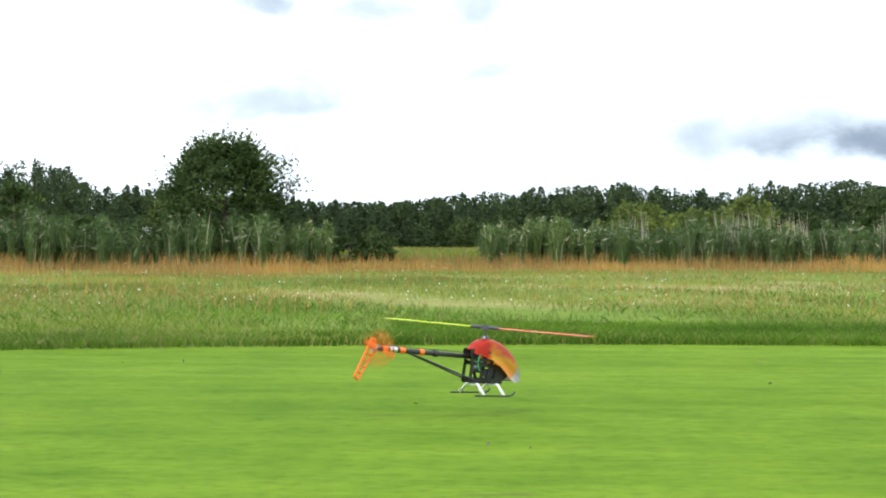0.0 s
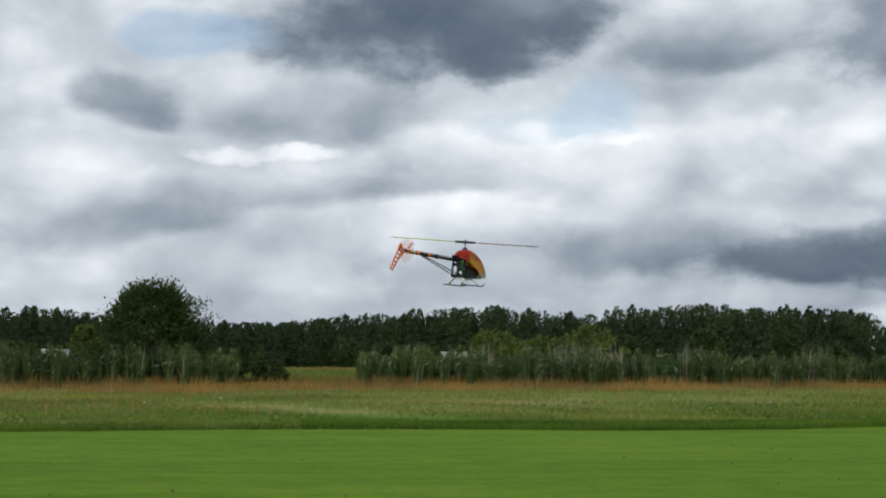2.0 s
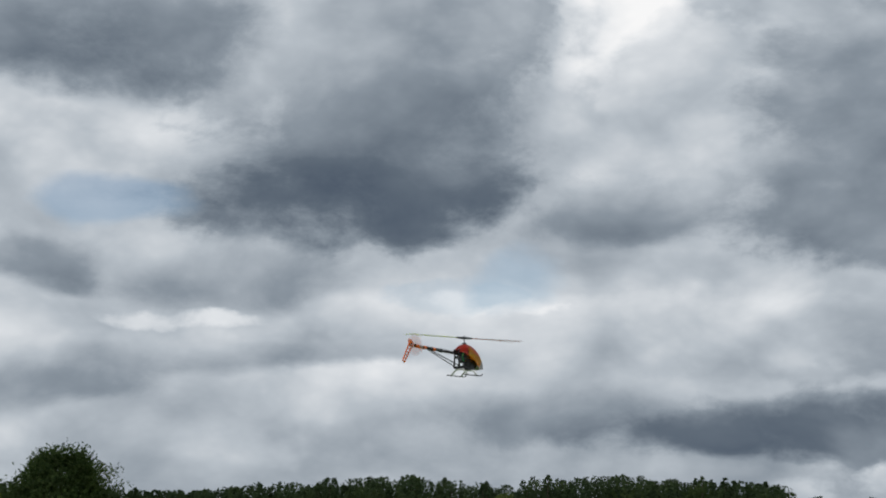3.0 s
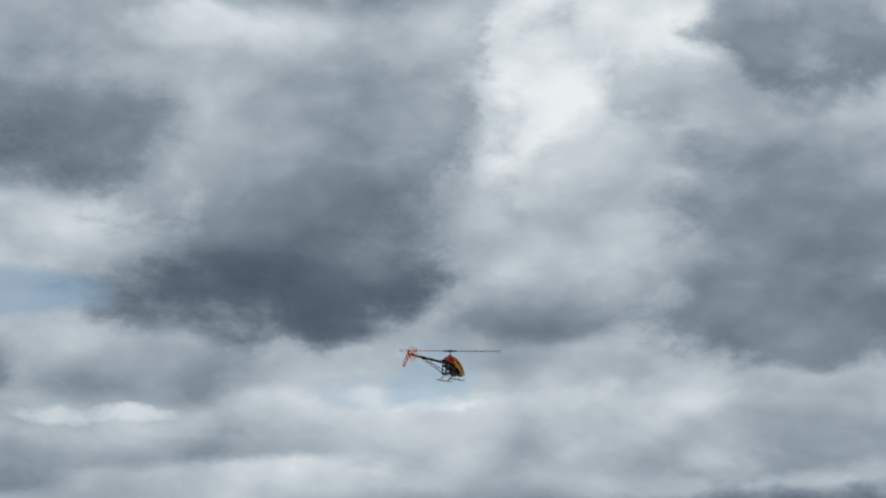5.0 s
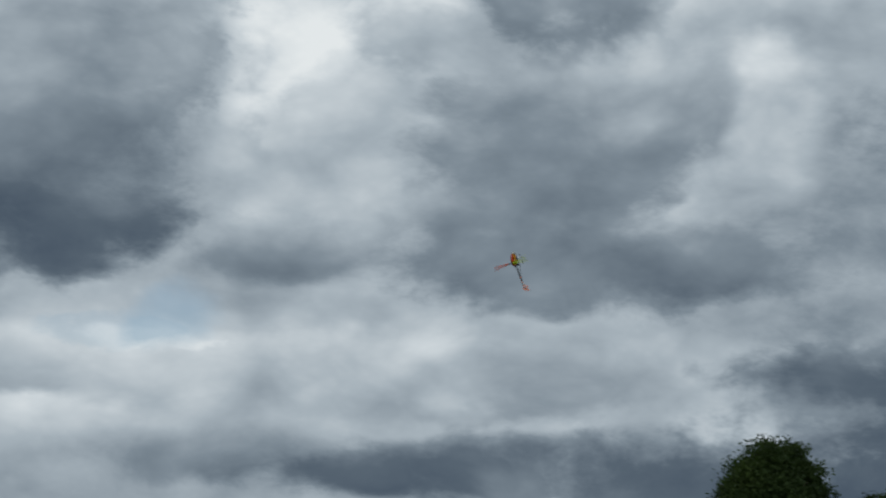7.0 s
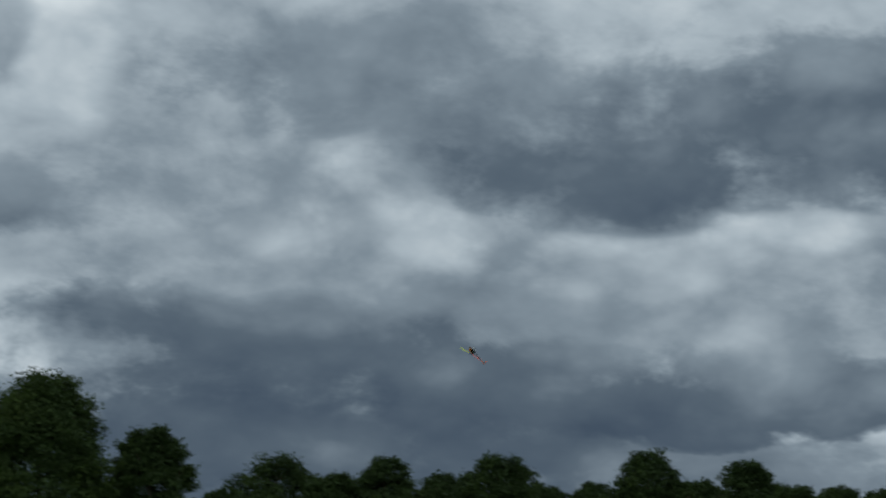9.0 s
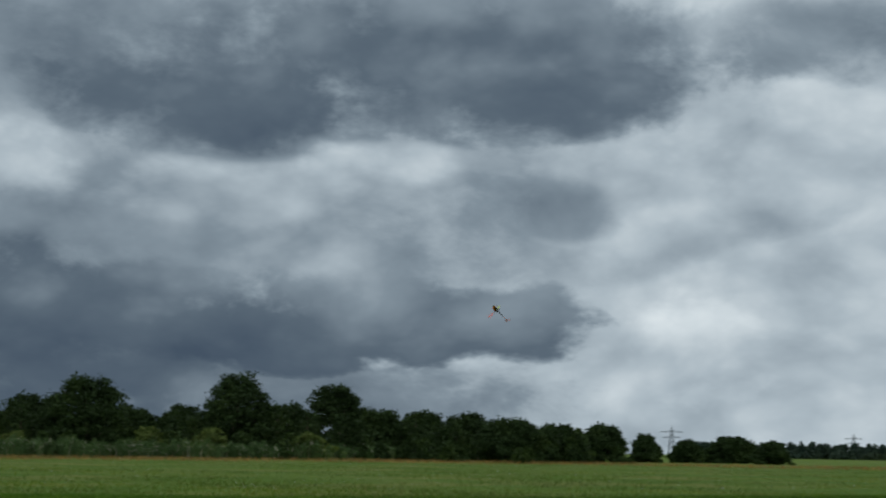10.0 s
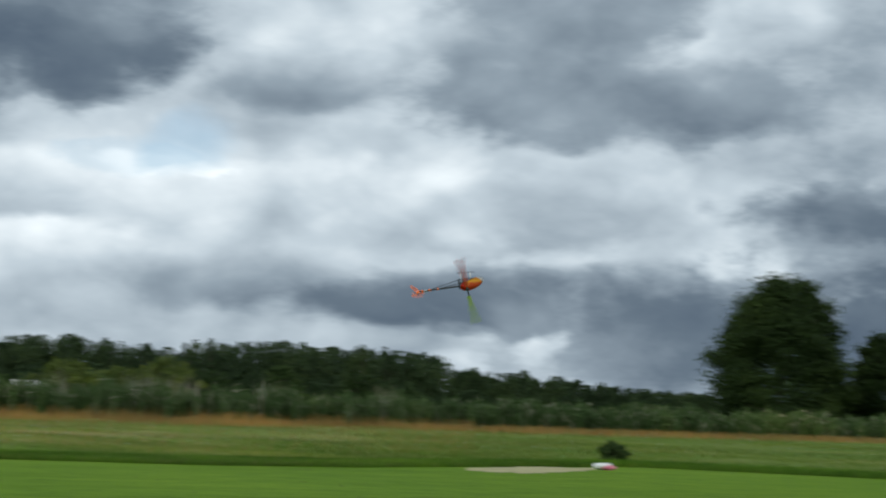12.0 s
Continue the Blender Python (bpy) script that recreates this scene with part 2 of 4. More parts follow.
def coat_material(name, colour, rough=0.35, metal=0.0, wear=0.12, scale=30.0):
    """Paint, plastic or metal with slight wear."""
    m, nt, b = material(name, rough, metal, 0.5)
    n = noise_node(nt, scale, 5.0)
    r = ramp_node(nt, [(0.3, tuple(c * (1 - wear) for c in colour)), (0.7, tuple(min(1, c * (1 + wear)) for c in colour))])
    nt.links.new(n.outputs[0], r.inputs[0])
    nt.links.new(r.outputs[0], b.inputs["Base Color"])
    rr = nt.nodes.new("ShaderNodeMapRange")
    rr.inputs["To Min"].default_value, rr.inputs["To Max"].default_value = rough * 0.8, min(1, rough * 1.25)
    nt.links.new(n.outputs[0], rr.inputs[0])
    nt.links.new(rr.outputs[0], b.inputs["Roughness"])
    return m


def lawn_material():
    m, nt, b = material("mown_grass", 0.85, 0.0, 0.04)
    stripes = noise_node(nt, 0.45, 4.0, 0.6, (0.22, 1.0, 1.0))
    fine = noise_node(nt, 9.0, 6.0, 0.7, (0.9, 1.0, 1.0))
    broad = noise_node(nt, 0.09, 3.0)
    tuft = noise_node(nt, 1.6, 6.0, 0.68, (0.7, 1.0, 1.0))
    r1 = ramp_node(nt, [(0.28, (0.098, 0.180, 0.011)), (0.52, (0.116, 0.207, 0.015)), (0.76, (0.140, 0.235, 0.020))])
    nt.links.new(stripes.outputs[0], r1.inputs[0])
    r2 = ramp_node(nt, [(0.30, (0.62, 0.66, 0.60)), (0.5, (1.0, 1.0, 1.0)), (0.75, (1.28, 1.22, 1.15))])
    nt.links.new(fine.outputs[0], r2.inputs[0])
    r3 = ramp_node(nt, [(0.35, (0.86, 0.90, 0.85)), (0.65, (1.10, 1.06, 1.05))])
    nt.links.new(broad.outputs[0], r3.inputs[0])
    c = mix_node(nt, mix_node(nt, r1.outputs[0], r2.outputs[0], 0.8, "MULTIPLY"), r3.outputs[0], 1.0, "MULTIPLY")
    r4 = ramp_node(nt, [(0.34, (0.74, 0.80, 0.72)), (0.5, (1.0, 1.0, 1.0)), (0.68, (1.22, 1.14, 1.2))])
    nt.links.new(tuft.outputs[0], r4.inputs[0])
    c = mix_node(nt, c, r4.outputs[0], 0.9, "MULTIPLY")
    mown = noise_node(nt, 2.6, 3.0, 0.6, (0.10, 1.0, 1.0))
    r5 = ramp_node(nt, [(0.34, (0.80, 0.84, 0.80)), (0.5, (1.0, 1.0, 1.0)), (0.66, (1.14, 1.10, 1.12))])
    nt.links.new(mown.outputs[0], r5.inputs[0])
    c = mix_node(nt, c, r5.outputs[0], 0.6, "MULTIPLY")
    # bare and brown spots
    sp = noise_node(nt, 1.7, 2.0, 0.5, (0.5, 1.0, 1.0))
    rs = ramp_node(nt, [(0.715, (0, 0, 0)), (0.76, (1, 1, 1))])
    nt.links.new(sp.outputs[0], rs.inputs[0])
    c = mix_node(nt, c, (0.10, 0.12, 0.03), rs.outputs[0])
    nt.links.new(c, b.inputs["Base Color"])
    bump = nt.nodes.new("ShaderNodeBump")
    bump.inputs["Strength"].default_value, bump.inputs["Distance"].default_value = 0.6, 0.04
    nt.links.new(fine.outputs[0], bump.inputs["Height"])
    nt.links.new(bump.outputs[0], b.inputs["Normal"])
    return m


def meadow_material(name, stops, east):
    m, nt, b = material(name, 0.9, 0.0, 0.1)
    n1, n2 = noise_node(nt, 0.12, 4.0, 0.6, (0.6, 1.0, 1.0)), noise_node(nt, 2.5, 6.0, 0.7)
    r1 = ramp_node(nt, stops)
    nt.links.new(n1.outputs[0], r1.inputs[0])
    r2 = ramp_node(nt, [(0.3, (0.6, 0.62, 0.6)), (0.7, (1.25, 1.2, 1.15))])
    nt.links.new(n2.outputs[0], r2.inputs[0])
    r3 = ramp_node(nt, east)
    nt.links.new(n1.outputs[0], r3.inputs[0])
    tc, sp = nt.nodes.new("ShaderNodeTexCoord"), nt.nodes.new("ShaderNodeSeparateXYZ")
    nt.links.new(tc.outputs["Object"], sp.inputs[0])
    way, rise = nt.nodes.new("ShaderNodeMath"), nt.nodes.new("ShaderNodeMapRange")
    way.operation = "ARCTAN2"
    nt.links.new(sp.outputs[0], way.inputs[0])
    nt.links.new(sp.outputs[1], way.inputs[1])
    rise.inputs["From Min"].default_value, rise.inputs["From Max"].default_value = radians(9), radians(24)
    nt.links.new(way.outputs[0], rise.inputs[0])
    base = mix_node(nt, r1.outputs[0], r3.outputs[0], rise.outputs[0])
    nt.links.new(mix_node(nt, base, r2.outputs[0], 1.0, "MULTIPLY"), b.inputs["Base Color"])
    bump = nt.nodes.new("ShaderNodeBump")
    bump.inputs["Strength"].default_value, bump.inputs["Distance"].default_value = 0.8, 0.15
    nt.links.new(n2.outputs[0], bump.inputs["Height"])
    nt.links.new(bump.outputs[0], b.inputs["Normal"])
    return m


def canopy_material():
    """Airbrushed canopy: red above and behind, yellow flames along the side, white chin."""
    m, nt, b = material("airbrushed_canopy_paint", 0.28, 0.0, 0.35)
    tc = nt.nodes.new("ShaderNodeTexCoord")
    sp = nt.nodes.new("ShaderNodeSeparateXYZ")
    nt.links.new(tc.outputs["Object"], sp.inputs[0])
    n = noise_node(nt, 9.0, 3.0, 0.5, (0.6, 1.0, 1.6))

    def math_node(op, a, c, d=0.0):
        q = nt.nodes.new("ShaderNodeMath")
        q.operation = op
        for i, v in enumerate((a, c, d)):
            if isinstance(v, (int, float)):
                q.inputs[i].default_value = v
            else:
                nt.links.new(v, q.inputs[i])
        return q.outputs[0]

    # height above a line that falls towards the nose, ruffled into flames
    h = math_node("MULTIPLY_ADD", sp.outputs[0], 0.30, sp.outputs[2])
    h = math_node("MULTIPLY_ADD", math_node("SUBTRACT", n.outputs[0], 0.5), 0.16, h)
    r = ramp_node(nt, [(0.0, (0.60, 0.030, 0.012)), (0.10, (0.70, 0.05, 0.012)), (0.20, (0.80, 0.32, 0.015)), (0.46, (0.82, 0.46, 0.02)),
                       (0.60, (0.72, 0.09, 0.012)), (1.0, (0.58, 0.020, 0.010))])
    nt.links.new(math_node("MULTIPLY_ADD", h, 2.7, 0.35), r.inputs[0])
    rear = ramp_node(nt, [(0.0, (1, 1, 1)), (0.36, (1, 1, 1)), (0.52, (0, 0, 0)), (1.0, (0, 0, 0))])
    nt.links.new(math_node("MULTIPLY_ADD", math_node("MULTIPLY_ADD", math_node("SUBTRACT", n.outputs[0], 0.5), 0.12, sp.outputs[0]), 3.0, 0.46), rear.inputs[0])
    nose = ramp_node(nt, [(0.0, (0, 0, 0)), (0.48, (0, 0, 0)), (0.52, (1, 1, 1)), (1.0, (1, 1, 1))])
    nt.links.new(math_node("MULTIPLY_ADD", math_node("MULTIPLY_ADD", sp.outputs[2], -1.1, sp.outputs[0]), 2.2, -0.27), nose.inputs[0])
    nt.links.new(mix_node(nt, mix_node(nt, r.outputs[0], (0.62, 0.035, 0.012), rear.outputs[0]), (0.62, 0.60, 0.58), nose.outputs[0]), b.inputs["Base Color"])
    b.inputs["Coat Weight"].default_value = 0.15
    return m


LAWN = lawn_material()
MEADOW = meadow_material("meadow_thatch", [(0.30, (0.11, 0.19, 0.022)), (0.48, (0.160, 0.228, 0.036)), (0.66, (0.31, 0.27, 0.11))],
                         [(0.30, (0.085, 0.165, 0.016)), (0.48, (0.12, 0.19, 0.026)), (0.66, (0.19, 0.205, 0.05))])
BARK = coat_material("bark", (0.10, 0.078, 0.055), 0.9, 0.0, 0.4, 4.0)
LEAF_OAK = leaf_material("broad_leaves", [(0.0, (0.026, 0.046, 0.013)), (0.5, (0.032, 0.056, 0.015)), (1.0, (0.040, 0.066, 0.018))], 0.15)
LEAF_BUSH = leaf_material("hawthorn_leaves", [(0.0, (0.032, 0.062, 0.018)), (0.5, (0.055, 0.092, 0.026)), (1.0, (0.090, 0.130, 0.040))])
LEAF_PALE = leaf_material("willow_leaves", [(0.0, (0.080, 0.115, 0.026)), (0.5, (0.115, 0.155, 0.036)), (1.0, (0.160, 0.195, 0.052))])
LEAF_WOOD = leaf_material("wood_foliage", [(0.0, (0.042, 0.070, 0.030)), (0.6, (0.049, 0.079, 0.033)), (1.0, (0.057, 0.088, 0.036))], 0.3, 0.10)
# paler and bluer than the nearer wood: distance haze mixed into the leaf colour
LEAF_HAZED = leaf_material("haze_tinted_foliage", [(0.0, (0.045, 0.075, 0.055)), (1.0, (0.075, 0.105, 0.072))], 0.3, 0.02)
REED = leaf_material("reed_blades", [(0.0, (0.052, 0.092, 0.026)), (0.5, (0.076, 0.124, 0.040)), (0.9, (0.108, 0.158, 0.060)), (0.95, (0.30, 0.29, 0.20)), (1.0, (0.38, 0.36, 0.26))], 0.3, 0.1)
GRASS = leaf_material("meadow_grass", [(0.0, (0.15, 0.21, 0.040)), (0.5, (0.20, 0.27, 0.055)), (0.8, (0.27, 0.30, 0.085)), (1.0, (0.35, 0.33, 0.14))], 0.45, 0.12)
GRASS_EAST = leaf_material("green_meadow_grass", [(0.0, (0.10, 0.175, 0.022)), (0.5, (0.14, 0.215, 0.032)), (0.85, (0.19, 0.235, 0.05)), (1.0, (0.28, 0.27, 0.09))], 0.45, 0.08)
DRY = leaf_material("dry_reed_stems", [(0.0, (0.30, 0.29, 0.21)), (1.0, (0.46, 0.44, 0.34))], 0.2, 0.3)
LUSH = leaf_material("lush_edge_grass", [(0.0, (0.075, 0.165, 0.016)), (0.6, (0.115, 0.225, 0.024)), (1.0, (0.16, 0.28, 0.035))], 0.4, 0.3)
SORREL = leaf_material("sorrel_and_dry_stalks", [(0.0, (0.30, 0.17, 0.055)), (0.5, (0.40, 0.22, 0.075)), (0.8, (0.44, 0.31, 0.13)), (1.0, (0.26, 0.28, 0.07))], 0.35, 0.15)
FLOWER = coat_material("white_petals", (0.78, 0.78, 0.70), 0.7)
CARBON = coat_material("black_carbon_fibre", (0.018, 0.018, 0.020), 0.38)
BLACK = coat_material("black_plastic", (0.025, 0.025, 0.027), 0.5)
ORANGE = coat_material("fluorescent_orange_plastic", (0.90, 0.16, 0.012), 0.45, 0.0, 0.05)
RED_BLADE = coat_material("red_orange_blade_paint", (0.86, 0.10, 0.035), 0.4, 0.0, 0.05)
LIME_BLADE = coat_material("lime_yellow_blade_paint", (0.62, 0.74, 0.03), 0.4, 0.0, 0.05)
WHITE = coat_material("white_plastic", (0.78, 0.78, 0.77), 0.4, 0.0, 0.05)
GUNMETAL = coat_material("dark_anodised_metal", (0.10, 0.10, 0.11), 0.4, 0.8)
STEEL = coat_material("brushed_aluminium", (0.62, 0.62, 0.64), 0.3, 1.0)
GREEN_WIRE = coat_material("green_cable", (0.03, 0.30, 0.10), 0.5)
CANOPY = canopy_material()


def whirl_material():
    """Blades that spin too fast to be told apart: mostly see-through, thicker near the hub."""
    m, nt, b = material("whirling_orange_blades", 0.6, 0.0, 0.1)
    b.inputs["Base Color"].default_value = (0.90, 0.20, 0.03, 1)
    tc = nt.nodes.new("ShaderNodeTexCoord")
    ln = nt.nodes.new("ShaderNodeVectorMath")
    ln.operation = "LENGTH"
    nt.links.new(tc.outputs["Object"], ln.inputs[0])
    r = ramp_node(nt, [(0.0, (0.40, 0.40, 0.40)), (0.10, (0.28, 0.28, 0.28)), (0.136, (0.0, 0.0, 0.0))])
    nt.links.new(ln.outputs["Value"], r.inputs[0])
    nt.links.new(r.outputs[0], b.inputs["Alpha"])
    return m


WHIRL = whirl_material()
PYLON = coat_material("galvanised_lattice", (0.16, 0.18, 0.20), 0.6, 0.4)
SAND = coat_material("pale_dry_sand", (0.34, 0.31, 0.15), 0.95, 0.0, 0.25, 3.0)
PINK = coat_material("pink_plastic_film", (0.70, 0.20, 0.28), 0.5)
CARAVAN = coat_material("grey_white_caravan_paint", (0.52, 0.53, 0.52), 0.5)
GLASS_DARK = coat_material("dark_window_glass", (0.03, 0.035, 0.04), 0.1)

# ---- building helpers ----


def mesh_from(name, verts, faces, mat, smooth=False):
    me = bpy.data.meshes.new(name)
    me.from_pydata([tuple(v) for v in verts] if not isinstance(verts, np.ndarray) else verts.tolist(), [], faces if isinstance(faces, list) else faces.tolist())
    me.materials.append(mat)
    if smooth:
        me.polygons.foreach_set("use_smooth", [True] * len(me.polygons))
    me.update()
    return me


def part(name, bm, mat, parent, label="", smooth=False):
    """Links a bmesh, or a mesh, as one mesh object under a thing or a part."""
    if isinstance(bm, bmesh.types.BMesh):
        me = bpy.data.meshes.new(name)
        bmesh.ops.recalc_face_normals(bm, faces=bm.faces)
        bm.to_mesh(me)
        bm.free()
        me.materials.append(mat)
        if smooth:
            me.polygons.foreach_set("use_smooth", [True] * len(me.polygons))
    else:
        me = bm
    ob = new(name, me)
    ob.parent = parent
    if label:
        tagged(ob, label)
    return ob


def box(bm, c, s, rot=None, bevel=0.0):
    m = Matrix.Translation(c) @ (rot.to_4x4() if rot else Matrix()) @ Matrix.Diagonal((*s, 1))
    g = bmesh.ops.create_cube(bm, size=1.0, matrix=m)
    if bevel:
        edges = list({e for v in g["verts"] for e in v.link_edges})
        bmesh.ops.bevel(bm, geom=edges, offset=bevel, segments=2, affect="EDGES")


def tube(bm, points, radii, sides=8):
    """A tapered tube along points."""
    pts = [Vector(p) for p in points]
    rings = []
    for i, p in enumerate(pts):
        d = (pts[min(i + 1, len(pts) - 1)] - pts[max(i - 1, 0)]).normalized()
        q = d.to_track_quat("Z", "Y")
        rings.append([bm.verts.new(p + q @ Vector((math.cos(a) * radii[i], math.sin(a) * radii[i], 0)))
                      for a in (2 * math.pi * k / sides for k in range(sides))])
    for a, b in zip(rings, rings[1:]):
        for k in range(sides):
            bm.faces.new((a[k], a[(k + 1) % sides], b[(k + 1) % sides], b[k]))
    bm.faces.new(rings[0][::-1])
    bm.faces.new(rings[-1])


def leaf_quads(centres, size, rng, long=1.5, droop=0.0):
    """One bent leaf spray (a quad) of random turn at each centre."""
    n = len(centres)
    a = rng.normal(size=(n, 3))
    a[:, 2] -= droop
    a /= np.linalg.norm(a, axis=1)[:, None] + 1e-9
    b = rng.normal(size=(n, 3))
    b -= (a * b).sum(1)[:, None] * a
    b /= np.linalg.norm(b, axis=1)[:, None] + 1e-9
    s = size * rng.uniform(0.6, 1.35, (n, 1))
    a, b = a * s * long * 0.5, b * s * 0.5
    v = np.stack([centres - a, centres + b * 0.9 - a * 0.1, centres + a, centres - b * 0.9 - a * 0.1], 1).reshape(-1, 3)
    return v, np.arange(4 * n).reshape(n, 4)


def blades(xy, height, width, rng, lean=0.25, z0=0.0):
    """Upright narrow blades (triangles with a bend) rooted at xy."""
    n = len(xy)
    h = height * rng.uniform(0.55, 1.15, n)
    t = rng.uniform(0, 2 * math.pi, n)
    d = np.stack([np.cos(t), np.sin(t)], 1) * (width * rng.uniform(0.6, 1.4, n))[:, None] * 0.5
    ln = rng.normal(0, lean, (n, 2)) * h[:, None]
    z = np.full(n, z0)
    p0 = np.column_stack([xy - d, z])
    p1 = np.column_stack([xy + d, z])
    p2 = np.column_stack([xy + d * 0.8 + ln * 0.35, z + h * 0.6])
    p3 = np.column_stack([xy - d * 0.8 + ln * 0.35, z + h * 0.6])
    p4 = np.column_stack([xy + ln, z + h])
    v = np.stack([p0, p1, p2, p4, p3], 1).reshape(-1, 3)
    return v, np.arange(5 * n).reshape(n, 5)


def scatter(az1, az2, d1, d2, n, rng, power=1.0):
    """Points over a sector of the field, thicker towards the near side."""
    a = np.radians(rng.uniform(az1, az2, n))
    u = rng.uniform(0, 1, n) ** power
    d = d1 + (d2 - d1) * u if np.isscalar(d1) and np.isscalar(d2) else d1(np.degrees(a)) + (d2(np.degrees(a)) - d1(np.degrees(a))) * u
    return np.column_stack([np.sin(a) * d, np.cos(a) * d])


def stuff(name, chunks, mat, label, category):
    vs, fs, k = [], [], 0
    for v, f in chunks:
        vs.append(v)
        fs.extend((f + k).tolist())
        k += len(v)
    return tagged(new(name, mesh_from(name, np.concatenate(vs), fs, mat)), label, category, kind="stuff")


# ---- the ground: a mown flying strip, a meadow beyond it, out to the horizon ----
EDGE_AZ = [-180, -60, -16, -7, 0, 8, 13, 18, 22.5, 32.5, 38.5, 48.5, 58.5, 66.5, 73.5, 180]
EDGE_D = [60, 45, 36.8, 38.3, 39.2, 39.6, 41.5, 46, 50.5, 50, 48, 48.5, 53, 62, 72, 60]
REED_AZ = [-60, -14, -7, -4, 4, 10, 16, 20.5, 30.5, 42.5, 56.5, 100]
REED_D = [100, 92, 87, 97, 101, 106, 120, 124, 150, 200, 240, 260]


def edge_at(a):
    return np.interp(a, EDGE_AZ, EDGE_D)


def reed_at(a):
    return np.interp(a, REED_AZ, REED_D)


def build_ground():
    rings = [0.5, 4, 8, 12, 16, 20, 25, 30]
    outer = [1.06, 1.2, 1.45, 1.8, 2.4, 3.2, 5, 8, 14, 25, 45, 80]
    angles = np.arange(-180, 180, 2.0)
    verts, faces, idx = [(0, 0, 0)], [], []
    for a in angles:
        e = float(edge_at(a))
        ds = [r * e / 37.0 for r in rings] + [e] + [e * o for o in outer]
        for d in ds:
            z = 0.0 if d < 45 else 0.05 * math.sin(d * 0.11 + a) if d < 200 else 0.0
            verts.append((d * math.sin(radians(a)), d * math.cos(radians(a)), z if d > e * 1.1 else 0.0))
    m, n = len(rings) + 1 + len(outer), len(angles)
    for i in range(n):
        j = (i + 1) % n
        a, b = 1 + i * m, 1 + j * m
        faces.append((0, a, b))
        idx.append(0)
        for k in range(m - 1):
            faces.append((a + k, a + k + 1, b + k + 1, b + k))
            idx.append(0 if k < len(rings) else 1)
    me = bpy.data.meshes.new("ground")
    me.from_pydata(verts, [], faces)
    me.materials.append(LAWN)
    me.materials.append(MEADOW)
    me.polygons.foreach_set("material_index", idx)
    me.update()
    return tagged(new("ground", me), "closely mown green flying field with wild meadow beyond", "ground", kind="structure")


build_ground()


def build_meadow():
    rng = np.random.default_rng(11)

    def fade(xy, a0, a1):
        """Thin a stand of plants out from azimuth a0 to none at a1."""
        a = np.degrees(np.arctan2(xy[:, 0], xy[:, 1]))
        return xy[rng.uniform(0, 1, len(xy)) < (a1 - a) / (a1 - a0)]

    far = lambda a: reed_at(a) + 2
    n = lambda k: lambda a: edge_at(a) * k
    rusty = lambda a: reed_at(a) * 0.84

    def patchy(xy, k, share=0.5):
        q = np.sin(xy[:, 0] * 0.31 * k + 1.3 * np.sin(xy[:, 1] * 0.10 * k)) * np.sin(xy[:, 1] * 0.17 * k + 2 * np.sin(xy[:, 0] * 0.09 * k)) + 0.4 * np.sin(xy[:, 0] * 1.1 * k + xy[:, 1] * 0.5)
        return xy[rng.uniform(-1.2, 1.2, len(xy)) < q + (share - 0.5) * 2.4]

    stuff("meadow_grass", [
        blades(fade(patchy(scatter(-20, 23, n(1.0), far, 210000, rng, 1.5), 1.0), 11, 23), 0.13, 0.013, rng, 0.6),
    ], GRASS, "uncut meadow grass with pale seed heads", "meadow grass")
    stuff("meadow_grass", [
        blades(fade(patchy(scatter(10, 81, n(1.0), far, 190000, rng, 1.6), 0.7), 22, 10), 0.15, 0.022, rng, 0.55),
    ], GRASS_EAST, "green uncut meadow grass east of the lawn", "meadow grass")
    stuff("edge_grass", [
        blades(scatter(-20, 17, n(0.997), n(1.05), 36000, rng), 0.11, 0.009, rng, 0.6),
        blades(scatter(-3, 17, n(1.0), n(1.09), 42000, rng), 0.14, 0.010, rng, 0.6),
        blades(patchy(scatter(-20, 17, n(1.02), n(1.6), 60000, rng), 0.8, 0.3), 0.12, 0.011, rng, 0.6),
        blades(scatter(17, 81, n(0.997), n(1.05), 50000, rng), 0.20, 0.018, rng, 0.5),
    ], LUSH, "lush dark green grass along the mown edge", "grass")
    stuff("sorrel", [
        blades(patchy(scatter(-20, 17, rusty, far, 34000, rng, 0.8), 1.6, 0.55), 0.42, 0.016, rng, 0.18),
        blades(patchy(scatter(-20, 17, lambda a: reed_at(a) * 0.93, far, 16000, rng, 0.8), 2.7, 0.35), 0.75, 0.022, rng, 0.14),
        blades(patchy(scatter(-20, 17, n(1.2), far, 18000, rng, 0.9), 0.9), 0.26, 0.012, rng, 0.18),
        blades(patchy(scatter(17, 81, rusty, far, 26000, rng, 0.7), 0.9, 0.5), 0.45, 0.05, rng, 0.16),
    ], SORREL, "rust-brown sorrel and dry stalks in the meadow", "wild plants")
    xy = scatter(-20, 81, n(1.15), far, 2600, rng, 1.2)
    stuff("meadow_flowers", [leaf_quads(np.column_stack([xy, rng.uniform(0.25, 0.36, len(xy))]), 0.03, rng, 1.0)], FLOWER,
          "small white flower heads scattered over the meadow", "flowers")


build_meadow()


